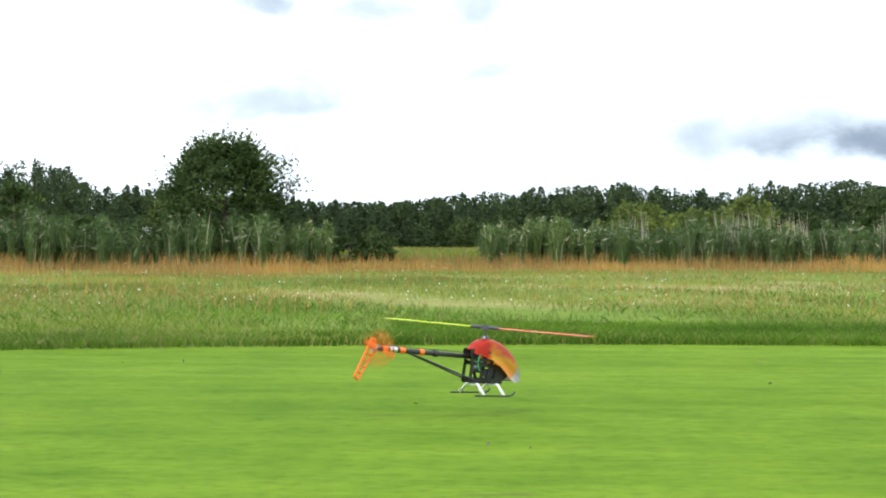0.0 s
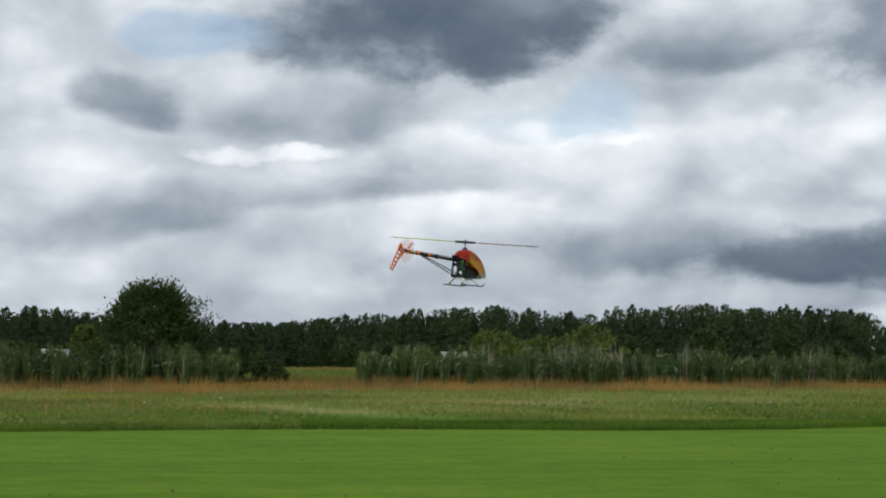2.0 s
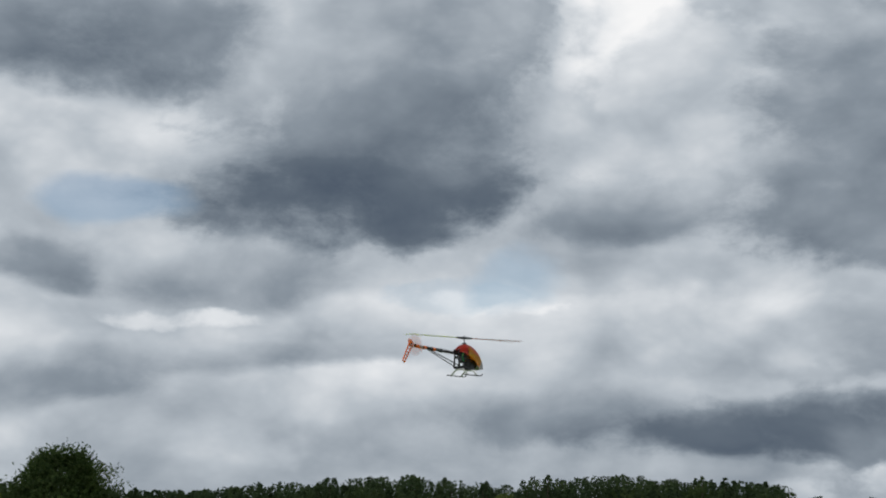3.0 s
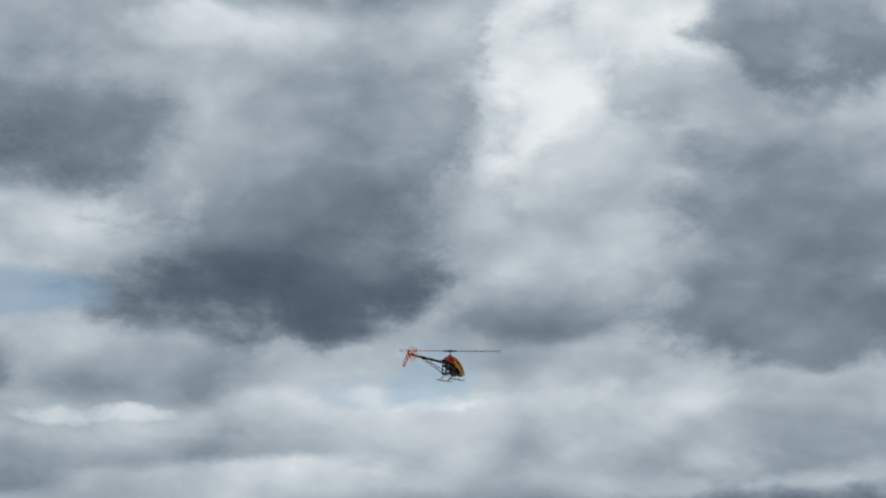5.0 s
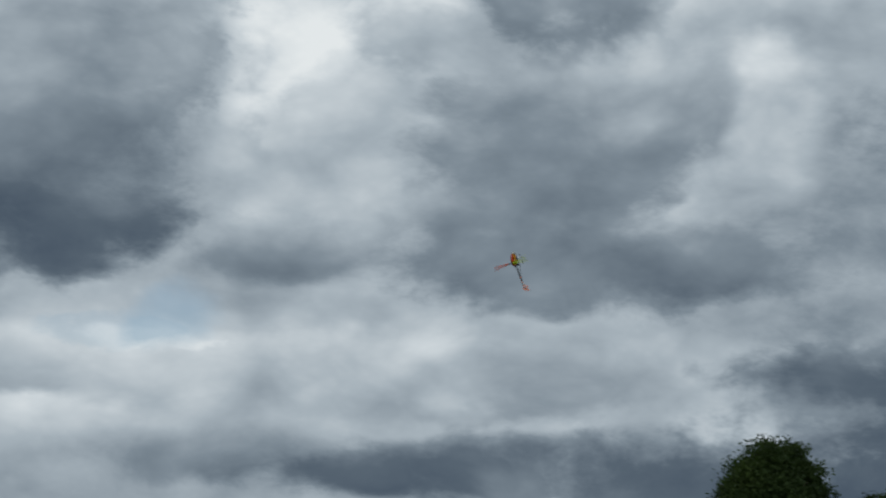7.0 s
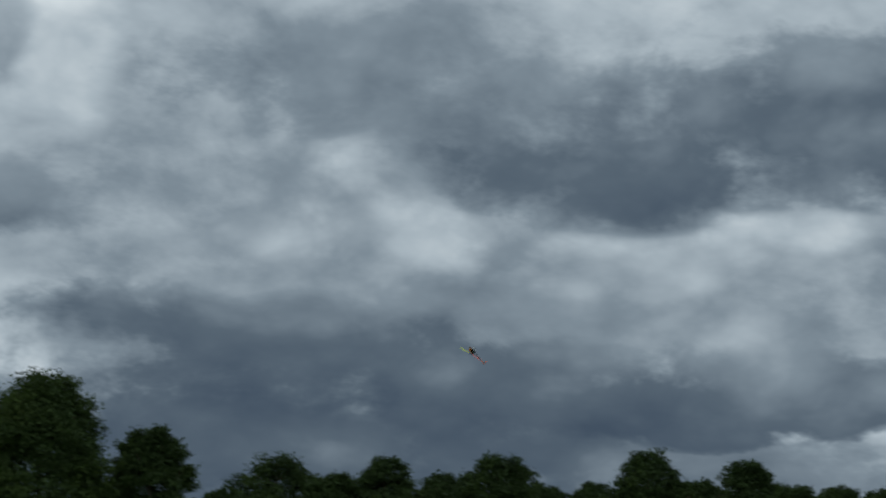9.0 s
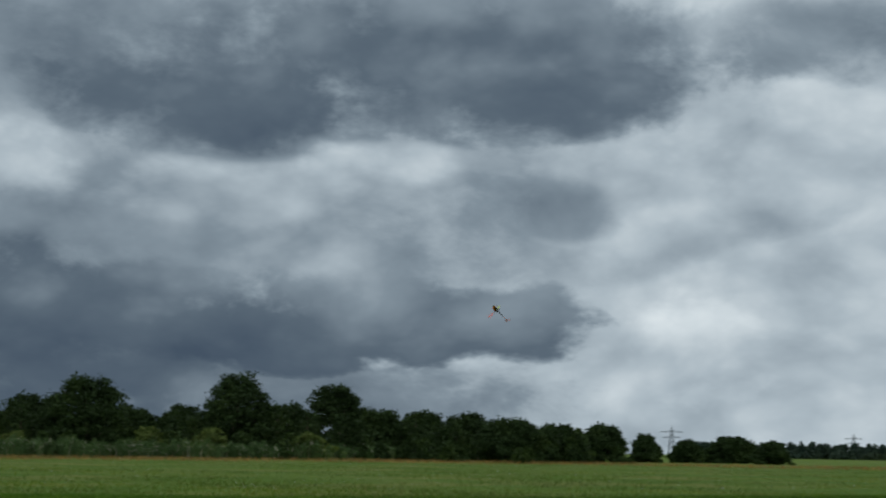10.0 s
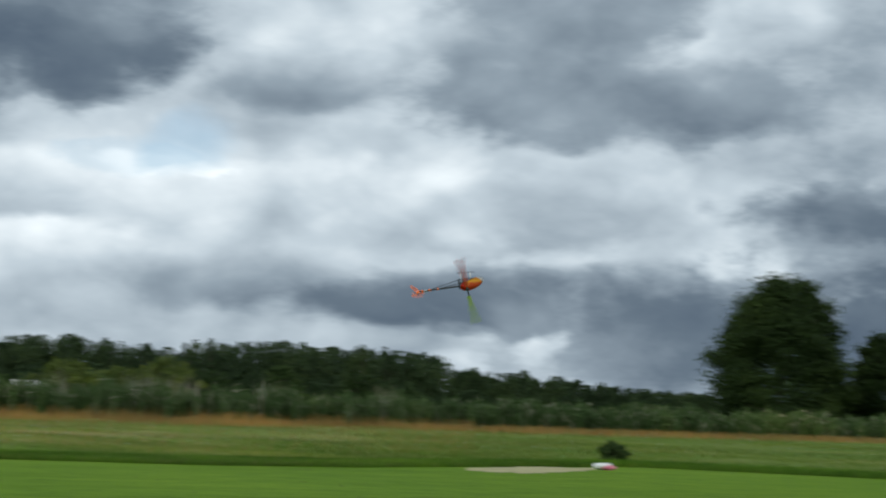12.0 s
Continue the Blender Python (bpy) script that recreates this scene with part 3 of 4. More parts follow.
def build_reeds():
    rng = np.random.default_rng(5)

    def bed(a1, a2, depth, h, n, width, lift=0.0):
        xy = scatter(a1, a2, lambda a: reed_at(a) + lift + 2.6 * np.sin(a * 5.3) * np.sin(a * 2.1) + 1.2 * np.sin(a * 13.7), lambda a: reed_at(a) + lift + depth, n, rng, 1.2)
        q = np.sin(xy[:, 0] * 0.9 + 2 * np.sin(xy[:, 1] * 0.5)) * np.sin(xy[:, 1] * 0.7 + xy[:, 0] * 0.23)
        xy = xy[rng.uniform(-1, 0.75, len(xy)) < q]
        a = np.degrees(np.arctan2(xy[:, 0], xy[:, 1]))
        hh = h * (0.95 + 0.16 * np.sin(a * 2.3) * np.sin(a * 0.9 + 1) + 0.09 * np.sin(a * 7.1) + 0.08 * np.sin(a * 17.0)) * rng.uniform(0.75, 1.08, len(a))
        stems = blades(xy, hh, width, rng, 0.10)
        lf = np.column_stack([xy, hh * rng.uniform(0.35, 1.0, len(xy))])
        plume = np.column_stack([xy, hh * rng.uniform(0.95, 1.1, len(xy))])[::4]
        return [stems, leaf_quads(lf, width * 2.6, rng, 4.5, 0.2), leaf_quads(plume, width * 2.0, rng, 2.5, 0.5)]

    stuff("reed_bed", bed(-20, -5.2, 9, 2.0, 20000, 0.042), REED, "dense green reeds with grey-green leaves", "reeds")
    stuff("reed_bed", bed(-1.2, 17, 10, 2.0, 30000, 0.042), REED, "dense green reeds with pale dry stems among them", "reeds")
    stuff("reed_bed", bed(17, 36.5, 14, 2.0, 17000, 0.07), REED, "long belt of grey-green reeds below the trees", "reeds")
    stuff("reed_bed", bed(36.5, 52.5, 12, 2.0, 9000, 0.09), REED, "pale reeds in front of a hedge of trees", "reeds")
    tall = np.concatenate([scatter(a1, a2, lambda a: reed_at(a) + 2, lambda a: reed_at(a) + 7, k, rng) for a1, a2, k in
                           ((5.3, 6.3, 150), (6.6, 7.7, 170), (2.4, 3.4, 60), (-9.5, -8.5, 40), (9.6, 10.6, 90), (13.6, 14.4, 80))])
    stuff("dry_reeds", [blades(tall, 2.7, 0.035, rng, 0.05)], DRY, "tall pale dead reed stems standing in the bed", "reeds")
    xy = scatter(-6, 0, 98, 150, 9000, rng)
    stuff("rank_grass", [blades(xy, 0.8, 0.09, rng, 0.3)], GRASS, "tall rank grass in the gap between reed beds", "grass")
    xy = scatter(-7, 16, 150, 210, 9000, rng)
    stuff("dry_grass", [blades(xy, 0.7, 0.12, rng, 0.2)], SORREL, "pale dry grass field before the wood", "grass")


build_reeds()


# ---- trees ----
def crown_points(rng, n_clump, n_leaf, r, h, spread, lobes=5, cone=0.0, full=0.16):
    """Clumps of leaves filling an uneven crown of radius r and height h above its base."""
    off = rng.uniform(0, 6.28, lobes)
    pts = []
    for _ in range(n_clump):
        t = rng.uniform(0.0, 1.0) ** 0.8
        ang = rng.uniform(0, 2 * math.pi)
        prof = math.sin(math.pi * min(1, full + (0.96 - full) * t)) ** 0.7 * (1 - cone * t)
        wob = 1 + 0.20 * math.sin(2 * ang + off[0] + 3 * t) + 0.17 * math.sin(3 * ang + off[1] + 7 * t)
        rad = r * prof * wob * rng.uniform(0.25, 1.0) ** 0.45
        pts.append((rad * math.cos(ang), rad * math.sin(ang), h * t * (0.93 + 0.07 * math.sin(3 * ang + off[2]))))
    c = np.array(pts)
    return np.repeat(c, n_leaf, 0) + rng.normal(0, spread, (n_clump * n_leaf, 3)) * np.array([1, 1, 0.62])


def make_tree(name, at, height, width, leafmat, label, category="tree", group="", seed=1, n_clump=140, n_leaf=40, leaf=0.22, bare=0.22, twigs=0, cone=0.0, full=0.16):
    rng = np.random.default_rng(seed)
    root = tagged(new(name), label, category, group)
    root.matrix_world = Matrix.Translation((*at[:2], 0))
    r = width / 2
    bm = bmesh.new()
    base = height * bare
    tr = max(0.05, height * 0.022)
    tube(bm, [(0, 0, -0.15), (0.02 * height, 0, height * 0.3), (-0.01 * height, 0.01 * height, height * 0.62), (0, 0, height * 0.9)], [tr * 1.3, tr, tr * 0.6, tr * 0.12], 8)
    for k in range(9):
        a = k * 2.4 + seed
        z0 = height * (0.12 + 0.07 * k)
        ln = r * (1.0 - 0.055 * k) * rng.uniform(0.75, 1.0)
        end = Vector((math.cos(a) * ln, math.sin(a) * ln, z0 + height * rng.uniform(0.14, 0.30)))
        mid = Vector((math.cos(a) * ln * 0.5, math.sin(a) * ln * 0.5, z0 + height * 0.06))
        tube(bm, [(0, 0, z0), mid, end], [tr * 0.5, tr * 0.3, tr * 0.06], 6)
    part("trunk", bm, BARK, root)
    pts = crown_points(rng, n_clump, n_leaf, r * 0.95, height - base, width * 0.045, cone=cone, full=full)
    pts[:, 2] += base
    pts[:, 2] = np.maximum(pts[:, 2], 0.12)
    chunks = [pts]
    for _ in range(twigs):  # shoots that break the outline
        a, t = rng.uniform(0, 6.28), rng.uniform(0.45, 1.0)
        p0 = np.array([math.cos(a) * r * 0.75 * (1.25 - t), math.sin(a) * r * 0.75 * (1.25 - t), base + (height - base) * t * 0.9])
        d = np.array([math.cos(a) * 0.9, math.sin(a) * 0.9, rng.uniform(0.2, 1.1)])
        s = np.linspace(0, 1, 34)[:, None] * rng.uniform(0.05, 0.15) * height
        chunks.append(p0 + d * s + np.array([0, 0, 0.25 / height]) * s * s + rng.normal(0, leaf * 0.5, (34, 3)) * (1.3 - s / s.max()))
    v, f = leaf_quads(np.concatenate(chunks), leaf, rng, 1.7)
    crown = part("crown", mesh_from("crown", v, f, leafmat), leafmat, root)
    return root


def height_for(el, d):
    return 1.6 + d * math.tan(radians(el))


make_tree("hawthorn", spot(-8.05, 93), height_for(2.55, 93), 7.4, LEAF_BUSH, "large dark green hawthorn rising from the reeds", seed=3, n_clump=340, n_leaf=60, leaf=0.10, bare=0.05, twigs=340, cone=0.18, full=0.34)
make_tree("shrub", spot(-4.75, 96), 1.5, 2.6, LEAF_OAK, "low dark green shrub in the gap between reeds", "shrub", seed=8, n_clump=40, n_leaf=30, leaf=0.16, bare=0.02)
make_tree("shrub", spot(-3.9, 97), 1.2, 1.9, LEAF_BUSH, "low green shrub in the rank grass", "shrub", seed=9, n_clump=30, n_leaf=30, leaf=0.16, bare=0.02)
for k, (a, d, e, w, mat, lab) in enumerate((
        (3.4, 135, 0.95, 7.1, LEAF_PALE, "yellow-green willow shrub behind the reeds"),
        (5.2, 140, 0.80, 6.8, LEAF_PALE, "rounded light green shrub behind the reeds"),
        (6.7, 150, 1.15, 7.1, LEAF_PALE, "olive green willow behind the reeds"),
        (8.0, 150, 0.75, 6.2, LEAF_OAK, "dark green shrub behind the reeds"),
        (10.4, 160, 1.05, 5.0, LEAF_BUSH, "broad green shrub behind the reeds"),
        (13.0, 165, 0.9, 5.5, LEAF_OAK, "broad dark shrub behind the reeds"),
        (1.3, 200, 0.4, 5.0, LEAF_BUSH, "low shrub at the foot of the wood"),
        (-10.2, 140, 1.0, 3.0, LEAF_PALE, "grey-green willow bush beside the hawthorn"),
        (-12.6, 130, 0.45, 5.0, LEAF_BUSH, "low spreading shrub behind the reeds"),
        (-14.6, 150, 1.55, 5.8, LEAF_BUSH, "rounded olive bush before dark pines"))):
    make_tree("shrub", spot(a, d), height_for(e, d), w, mat, lab, "shrub", "shrubs behind the reeds", seed=20 + k, n_clump=80, n_leaf=34, leaf=0.22, bare=0.03, twigs=6)

# trees to the east, along the far side of the meadow
make_tree("oak_tree", spot(EAST + 26.6, 185), height_for(4.48, 185), 16.5, LEAF_OAK, "tall broad dark green oak beside the reeds", seed=41, n_clump=520, n_leaf=110, leaf=0.25, bare=0.02, twigs=16, full=0.32)
make_tree("oak_tree", spot(EAST + 30.2, 190), height_for(2.9, 190), 10.5, LEAF_OAK, "rounded dark oak close to the tall oak", seed=42, n_clump=320, n_leaf=90, leaf=0.25, bare=0.02, twigs=10, full=0.32)
EASTERN = (
    (32.4, 0.9, 5.0), (34.4, 2.05, 13.5), (36.3, 1.5, 9.0), (38.0, 2.02, 9.5), (39.9, 1.55, 9.0), (41.8, 2.12, 11.5), (43.4, 1.15, 7.5), (44.9, 1.25, 8.0),
    (46.8, 2.42, 10.5), (48.5, 1.35, 9.0), (50.1, 2.02, 9.5), (51.6, 1.2, 8.5), (53.0, 1.2, 9.0), (54.5, 1.15, 9.0), (56.0, 1.05, 8.5), (57.4, 0.85, 8.0),
    (59.0, 0.86, 7.0), (60.45, 0.58, 4.6), (61.8, 0.45, 4.6), (63.2, 0.56, 7.5), (64.6, 0.42, 5.0))
for k, (a, e, w) in enumerate(EASTERN):
    d = 250 + 12 * math.sin(k * 2.1) + (60 if a > 60 else 0)
    make_tree("hedge_tree", spot(EAST + a, d), height_for(e, d), w * 1.25, LEAF_OAK, "dense dark green tree in a field hedge", "tree", "trees of the field hedge", seed=60 + k, n_clump=210, n_leaf=70, leaf=0.30, bare=0.0, twigs=8, full=0.36)
for k, (a, e, w) in enumerate(((43.9, 0.55, 5.0), (45.9, 0.55, 5.2), (49.2, 0.45, 5.6), (39.6, 0.35, 4.0))):
    make_tree("shrub", spot(EAST + a, 225), height_for(e, 225), w, LEAF_PALE, "rounded light green shrub before the hedge", "shrub", "shrubs before the hedge", seed=90 + k, n_clump=70, n_leaf=30, leaf=0.36, bare=0.02)
make_tree("shrub", spot(EAST + 21.2, 53), 0.6, 1.0, LEAF_BUSH, "small dark bush in the meadow by the sand", "shrub", seed=99, n_clump=45, n_leaf=30, leaf=0.12, bare=0.02)


def build_wood(name, az1, az2, d1, d2, count, top, mat, label, seed, leaf=0.42, sprays=400):
    """A far wood of pines and broadleaved trees, uncountable."""
    rng = np.random.default_rng(seed)
    pts, trunks = [], []
    for i in range(count):
        a, d = rng.uniform(az1, az2), rng.uniform(0, 1) ** 1.3 * (d2 - d1) + d1
        stand = 0.5 + 0.5 * math.sin(a * 1.9 + 2 * math.sin(a * 0.7))
        under = i % 5 == 0
        pine = not under and rng.uniform() < 0.12 + 0.3 * stand
        h = height_for(top(a), d) * (rng.uniform(0.22, 0.5) if under else rng.uniform(0.70, 1.03) if pine else rng.uniform(0.66, 1.0))
        if under:
            d = d1 - rng.uniform(0, 14)
        x, y = d * math.sin(radians(a)), d * math.cos(radians(a))
        n = sprays
        t = rng.uniform(0, 1, n)
        if pine:
            t = 0.16 + 0.84 * t ** 1.1
            rad = h * 0.20 * np.maximum(0.01, 1.01 - t) ** 0.48 * rng.uniform(0.1, 1, n) ** 0.7 * (1 + 0.25 * np.sin(t * 37 + i))
            z = h * t
        else:
            rad = h * (0.45 if under else 0.31) * np.sin(np.pi * np.clip(0.22 + 0.74 * t, 0, 1)) ** 0.7 * rng.uniform(0.2, 1, n) ** 0.5
            z = h * (0.03 + 0.95 * t)
        g = rng.uniform(0, 2 * math.pi, n)
        g = g + 0.5 * np.sin(3 * g + 7 * t + i)
        rad = rad * (1 + 0.22 * np.sin(2 * g + 11 * t + 2 * i))
        pts.append(np.column_stack([x + rad * np.cos(g), y + rad * np.sin(g), z]))
        if pine:
            trunks.append((x, y, h))
    v, f = leaf_quads(np.concatenate(pts), leaf, rng, 1.5)
    wood = stuff(name, [(v, f)], mat, label, "woodland")
    tv, tf = [], []
    for i, (x, y, h) in enumerate(trunks):
        r = 0.16
        k = len(tv)
        for z, q in ((-0.2, r), (h * 0.92, r * 0.35)):
            tv += [(x + q * math.cos(t), y + q * math.sin(t), z) for t in (0, 1.57, 3.14, 4.71)]
        tf += [(k + j, k + (j + 1) % 4, k + 4 + (j + 1) % 4, k + 4 + j) for j in range(4)]
    stem = part("trunks", mesh_from("trunks", tv, tf, BARK), BARK, wood, "reddish brown pine trunks")
    tagged(stem, kind="stuff")


def north_top(a):
    return float(np.interp(a, [-20, -15.5, -14, -13.2, -11, -7, -4.5, -3, -1.5, 0, 1, 3.3, 4.6, 5.3, 6.5, 8, 10, 15, 20],
                           [2.5, 2.55, 2.3, 1.7, 1.6, 1.3, 1.25, 1.35, 1.6, 1.65, 1.75, 1.9, 1.9, 1.65, 1.7, 1.85, 1.95, 1.8, 1.4]))


def east_top(a):
    return float(np.interp(a - EAST, [-4, 0, 3, 9, 14, 19, 21.5, 24, 30], [1.8, 1.75, 1.7, 1.55, 1.45, 1.2, 0.85, 0.75, 0.7]))


build_wood("wood", -21, 16, 320, 390, 1100, north_top, LEAF_WOOD, "mixed wood of dark pines and broadleaved trees", 7)
build_wood("wood", 16, EAST + 33, 330, 400, 460, east_top, LEAF_WOOD, "low dark wood beyond the reeds", 8)
build_wood("hedgerow", EAST + 31.5, EAST + 58.5, 236, 262, 230, lambda a: float(np.interp(a - EAST, [31, 36, 46, 52, 56, 59], [0.8, 1.3, 1.35, 1.25, 1.0, 0.75])), LEAF_OAK, "dense dark hedgerow filling the gaps between trees", 10, 0.34, 380)
# far tree line, its air haze carried by the foliage colour
build_wood("far_wood", EAST + 62, EAST + 80, 900, 1000, 260, lambda a: 0.42, LEAF_HAZED, "distant line of trees with bluish haze in the leaf colour", 9, 1.8, 120)


# ---- distant and small things ----
def build_caravan(at, turn):
    root = tagged(new("caravan"), "weathered grey-white caravan half hidden by reeds", "caravan")
    root.matrix_world = pose(at[0], at[1], 0, 0, 0, turn)
    bm = bmesh.new()
    box(bm, (0, 0, 1.45), (3.2, 1.9, 1.7), None, 0.12)
    part("body", bm, CARAVAN, root)
    bm = bmesh.new()
    box(bm, (0, 0, 2.34), (3.35, 2.0, 0.10), None, 0.03)
    part("roof", bm, WHITE, root, "pale flat roof")
    for x in (-0.9, 0.3):
        bm = bmesh.new()
        box(bm, (x, -0.96, 1.7), (0.8, 0.03, 0.5), None, 0.01)
        part("window", bm, GLASS_DARK, root)
    for y in (-0.8, 0.8):
        bm = bmesh.new()
        tube(bm, [(0, y - 0.09, 0.31), (0, y + 0.09, 0.31)], [0.31, 0.31], 14)
        part("wheel", bm, BLACK, root)
    bm = bmesh.new()
    tube(bm, [(1.6, 0, 0.5), (2.6, 0, 0.45)], [0.05, 0.05], 6)
    tube(bm, [(2.5, 0, 0.0), (2.5, 0, 0.5)], [0.04, 0.04], 6)
    part("drawbar", bm, STEEL, root)


build_caravan(spot(2.1, 170), -72)
build_caravan(spot(-11.2, 175), 70)


def build_pylon(at, h, turn):
    root = tagged(new("pylon"), "grey steel lattice power pylon on the horizon", "pylon", "pylons of the power line")
    root.matrix_world = pose(at[0], at[1], 0, 0, 0, turn)
    bm = bmesh.new()
    b, r = h * 0.13, h * 0.009
    for sx in (-1, 1):
        for sy in (-1, 1):
            tube(bm, [(sx * b, sy * b, -0.3), (sx * b * 0.42, sy * b * 0.42, h * 0.6), (sx * b * 0.1, sy * b * 0.1, h)], [r, r, r * 0.7], 4)
    levels = [0.0, 0.2, 0.38, 0.52, 0.64, 0.76, 0.88]
    wid = lambda t: b * (1 - 0.966 * t) if t < 0.6 else b * (0.42 - 0.8 * (t - 0.6))
    for t0, t1 in zip(levels, levels[1:]):
        for s in (-1, 1):
            tube(bm, [(-wid(t0), s * wid(t0), h * t0), (wid(t1), s * wid(t1), h * t1)], [r * 0.6] * 2, 4)
            tube(bm, [(wid(t0), s * wid(t0), h * t0), (-wid(t1), s * wid(t1), h * t1)], [r * 0.6] * 2, 4)
    part("lattice", bm, PYLON, root)
    for t, w in ((0.62, 0.30), (0.80, 0.38)):
        bm = bmesh.new()
        for s in (-1, 1):
            tube(bm, [(0, 0, h * t), (s * h * w, 0, h * t)], [r, r * 0.7], 4)
            tube(bm, [(0, 0, h * (t + 0.06)), (s * h * w, 0, h * t)], [r * 0.7] * 2, 4)
        part("crossarm", bm, PYLON, root)


build_pylon(spot(EAST + 61.3, 1000), height_for(0.92, 1000), -55)
build_pylon(spot(EAST + 67.2, 1250), height_for(0.74, 1250), -55)
build_pylon(spot(EAST + 68.7, 1600), height_for(0.40, 1600), -55)


def build_sand():
    rng = np.random.default_rng(31)
    verts, faces = [], []
    a = np.linspace(EAST + 16.3, EAST + 20.6, 26)
    for i, t in enumerate(a):
        w = 2.4 * math.sin(math.pi * (0.04 + 0.92 * i / 25)) * rng.uniform(0.75, 1.2)
        d = float(edge_at(t)) * 0.955 + rng.normal(0, 0.08)
        for s in (-1, 0, 1):
            p = spot(t, d + s * w, 0.006 + (0.05 if s == 0 else 0.0))
            verts.append(p)
        if i:
            k = 3 * (i - 1)
            faces += [(k, k + 1, k + 4, k + 3), (k + 1, k + 2, k + 5, k + 4)]
    tagged(new("sand_strip", mesh_from("sand_strip", verts, faces, SAND, True)), "pale strip of dry sand at the lawn's edge", "sand", kind="structure")


build_sand()


def build_sack(at):
    root = tagged(new("plastic_sack"), "crumpled white and pink plastic sack on the grass", "sack")
    root.matrix_world = Matrix.Translation((*at[:2], 0))
    rng = random.Random(4)
    for name, c, s, mat in (("bag", (0, 0, 0.10), (0.30, 0.15, 0.10), WHITE), ("wrapping", (0.14, -0.08, 0.07), (0.22, 0.13, 0.08), PINK)):
        bm = bmesh.new()
        bmesh.ops.create_icosphere(bm, subdivisions=2, radius=1.0)
        for v in bm.verts:
            k = 1 + rng.uniform(-0.16, 0.16)
            v.co = Vector((v.co.x * s[0] * k + c[0], v.co.y * s[1] * k + c[1], max(0.0, v.co.z * s[2] * k + c[2])))
        part(name, bm, mat, root)


build_sack(spot(EAST + 20.85, 47.0))


def build_marker(at):
    root = tagged(new("boundary_marker"), "small white tent-shaped boundary marker on the lawn", "marker")
    root.matrix_world = pose(at[0], at[1], 0, 0, 0, -EAST - 72)
    for s in (-1, 1):
        bm = bmesh.new()
        box(bm, (s * 0.10, 0, 0.14), (0.012, 0.5, 0.33), Euler((0, s * -0.6, 0)).to_matrix(), 0.003)
        part("board", bm, WHITE, root)


build_marker(spot(EAST + 72.1, 64))


def build_litter():
    rng = np.random.default_rng(77)
    xy = scatter(-22, 22, 11, 36, 90, rng, 0.8)
    c = np.column_stack([xy, np.full(len(xy), 0.02)])
    v, f = leaf_quads(c, 0.026, rng, 1.6)
    v[:, 2] = np.clip(v[:, 2], 0.005, 0.05)
    stuff("fallen_leaves", [(v, f)], BARK, "dark fallen leaves and earth crumbs on the lawn", "leaves")


build_litter()


# ---- the model helicopter: nose along +x, mast along +z, the boom through its origin ----
def loft(bm, rings, close=True):
    vs = [[bm.verts.new(p) for p in ring] for ring in rings]
    n = len(vs[0])
    for a, b in zip(vs, vs[1:]):
        for k in range(n if close else n - 1):
            bm.faces.new((a[k], a[(k + 1) % n], b[(k + 1) % n], b[k]))
    return vs


def build_canopy(bm):
    """A tear-drop shell, open below and behind."""
    stations = ((-0.125, 0.040, 0.055, 0.030), (-0.10, 0.062, 0.092, 0.022), (-0.05, 0.076, 0.122, 0.008), (0.01, 0.082, 0.130, -0.012), (0.07, 0.083, 0.122, -0.040),
                (0.13, 0.079, 0.102, -0.085), (0.19, 0.071, 0.070, -0.135), (0.245, 0.059, 0.028, -0.160), (0.29, 0.043, -0.022, -0.162), (0.325, 0.025, -0.070, -0.152), (0.338, 0.009, -0.100, -0.135))
    rings = []
    for x, w, top, low in stations:
        ring = []
        for k in range(17):
            a = -0.5 * math.pi + math.pi * k / 16
            s, c = math.sin(a), max(0.0, math.cos(a))
            ring.append((x, w * (abs(s) ** 0.8) * (1 if s > 0 else -1), low + (top - low) * c ** 0.62))
        rings.append(ring)
    vs = loft(bm, rings, False)
    bm.faces.new(vs[-1])
    bmesh.ops.solidify(bm, geom=bm.faces[:], thickness=0.004)


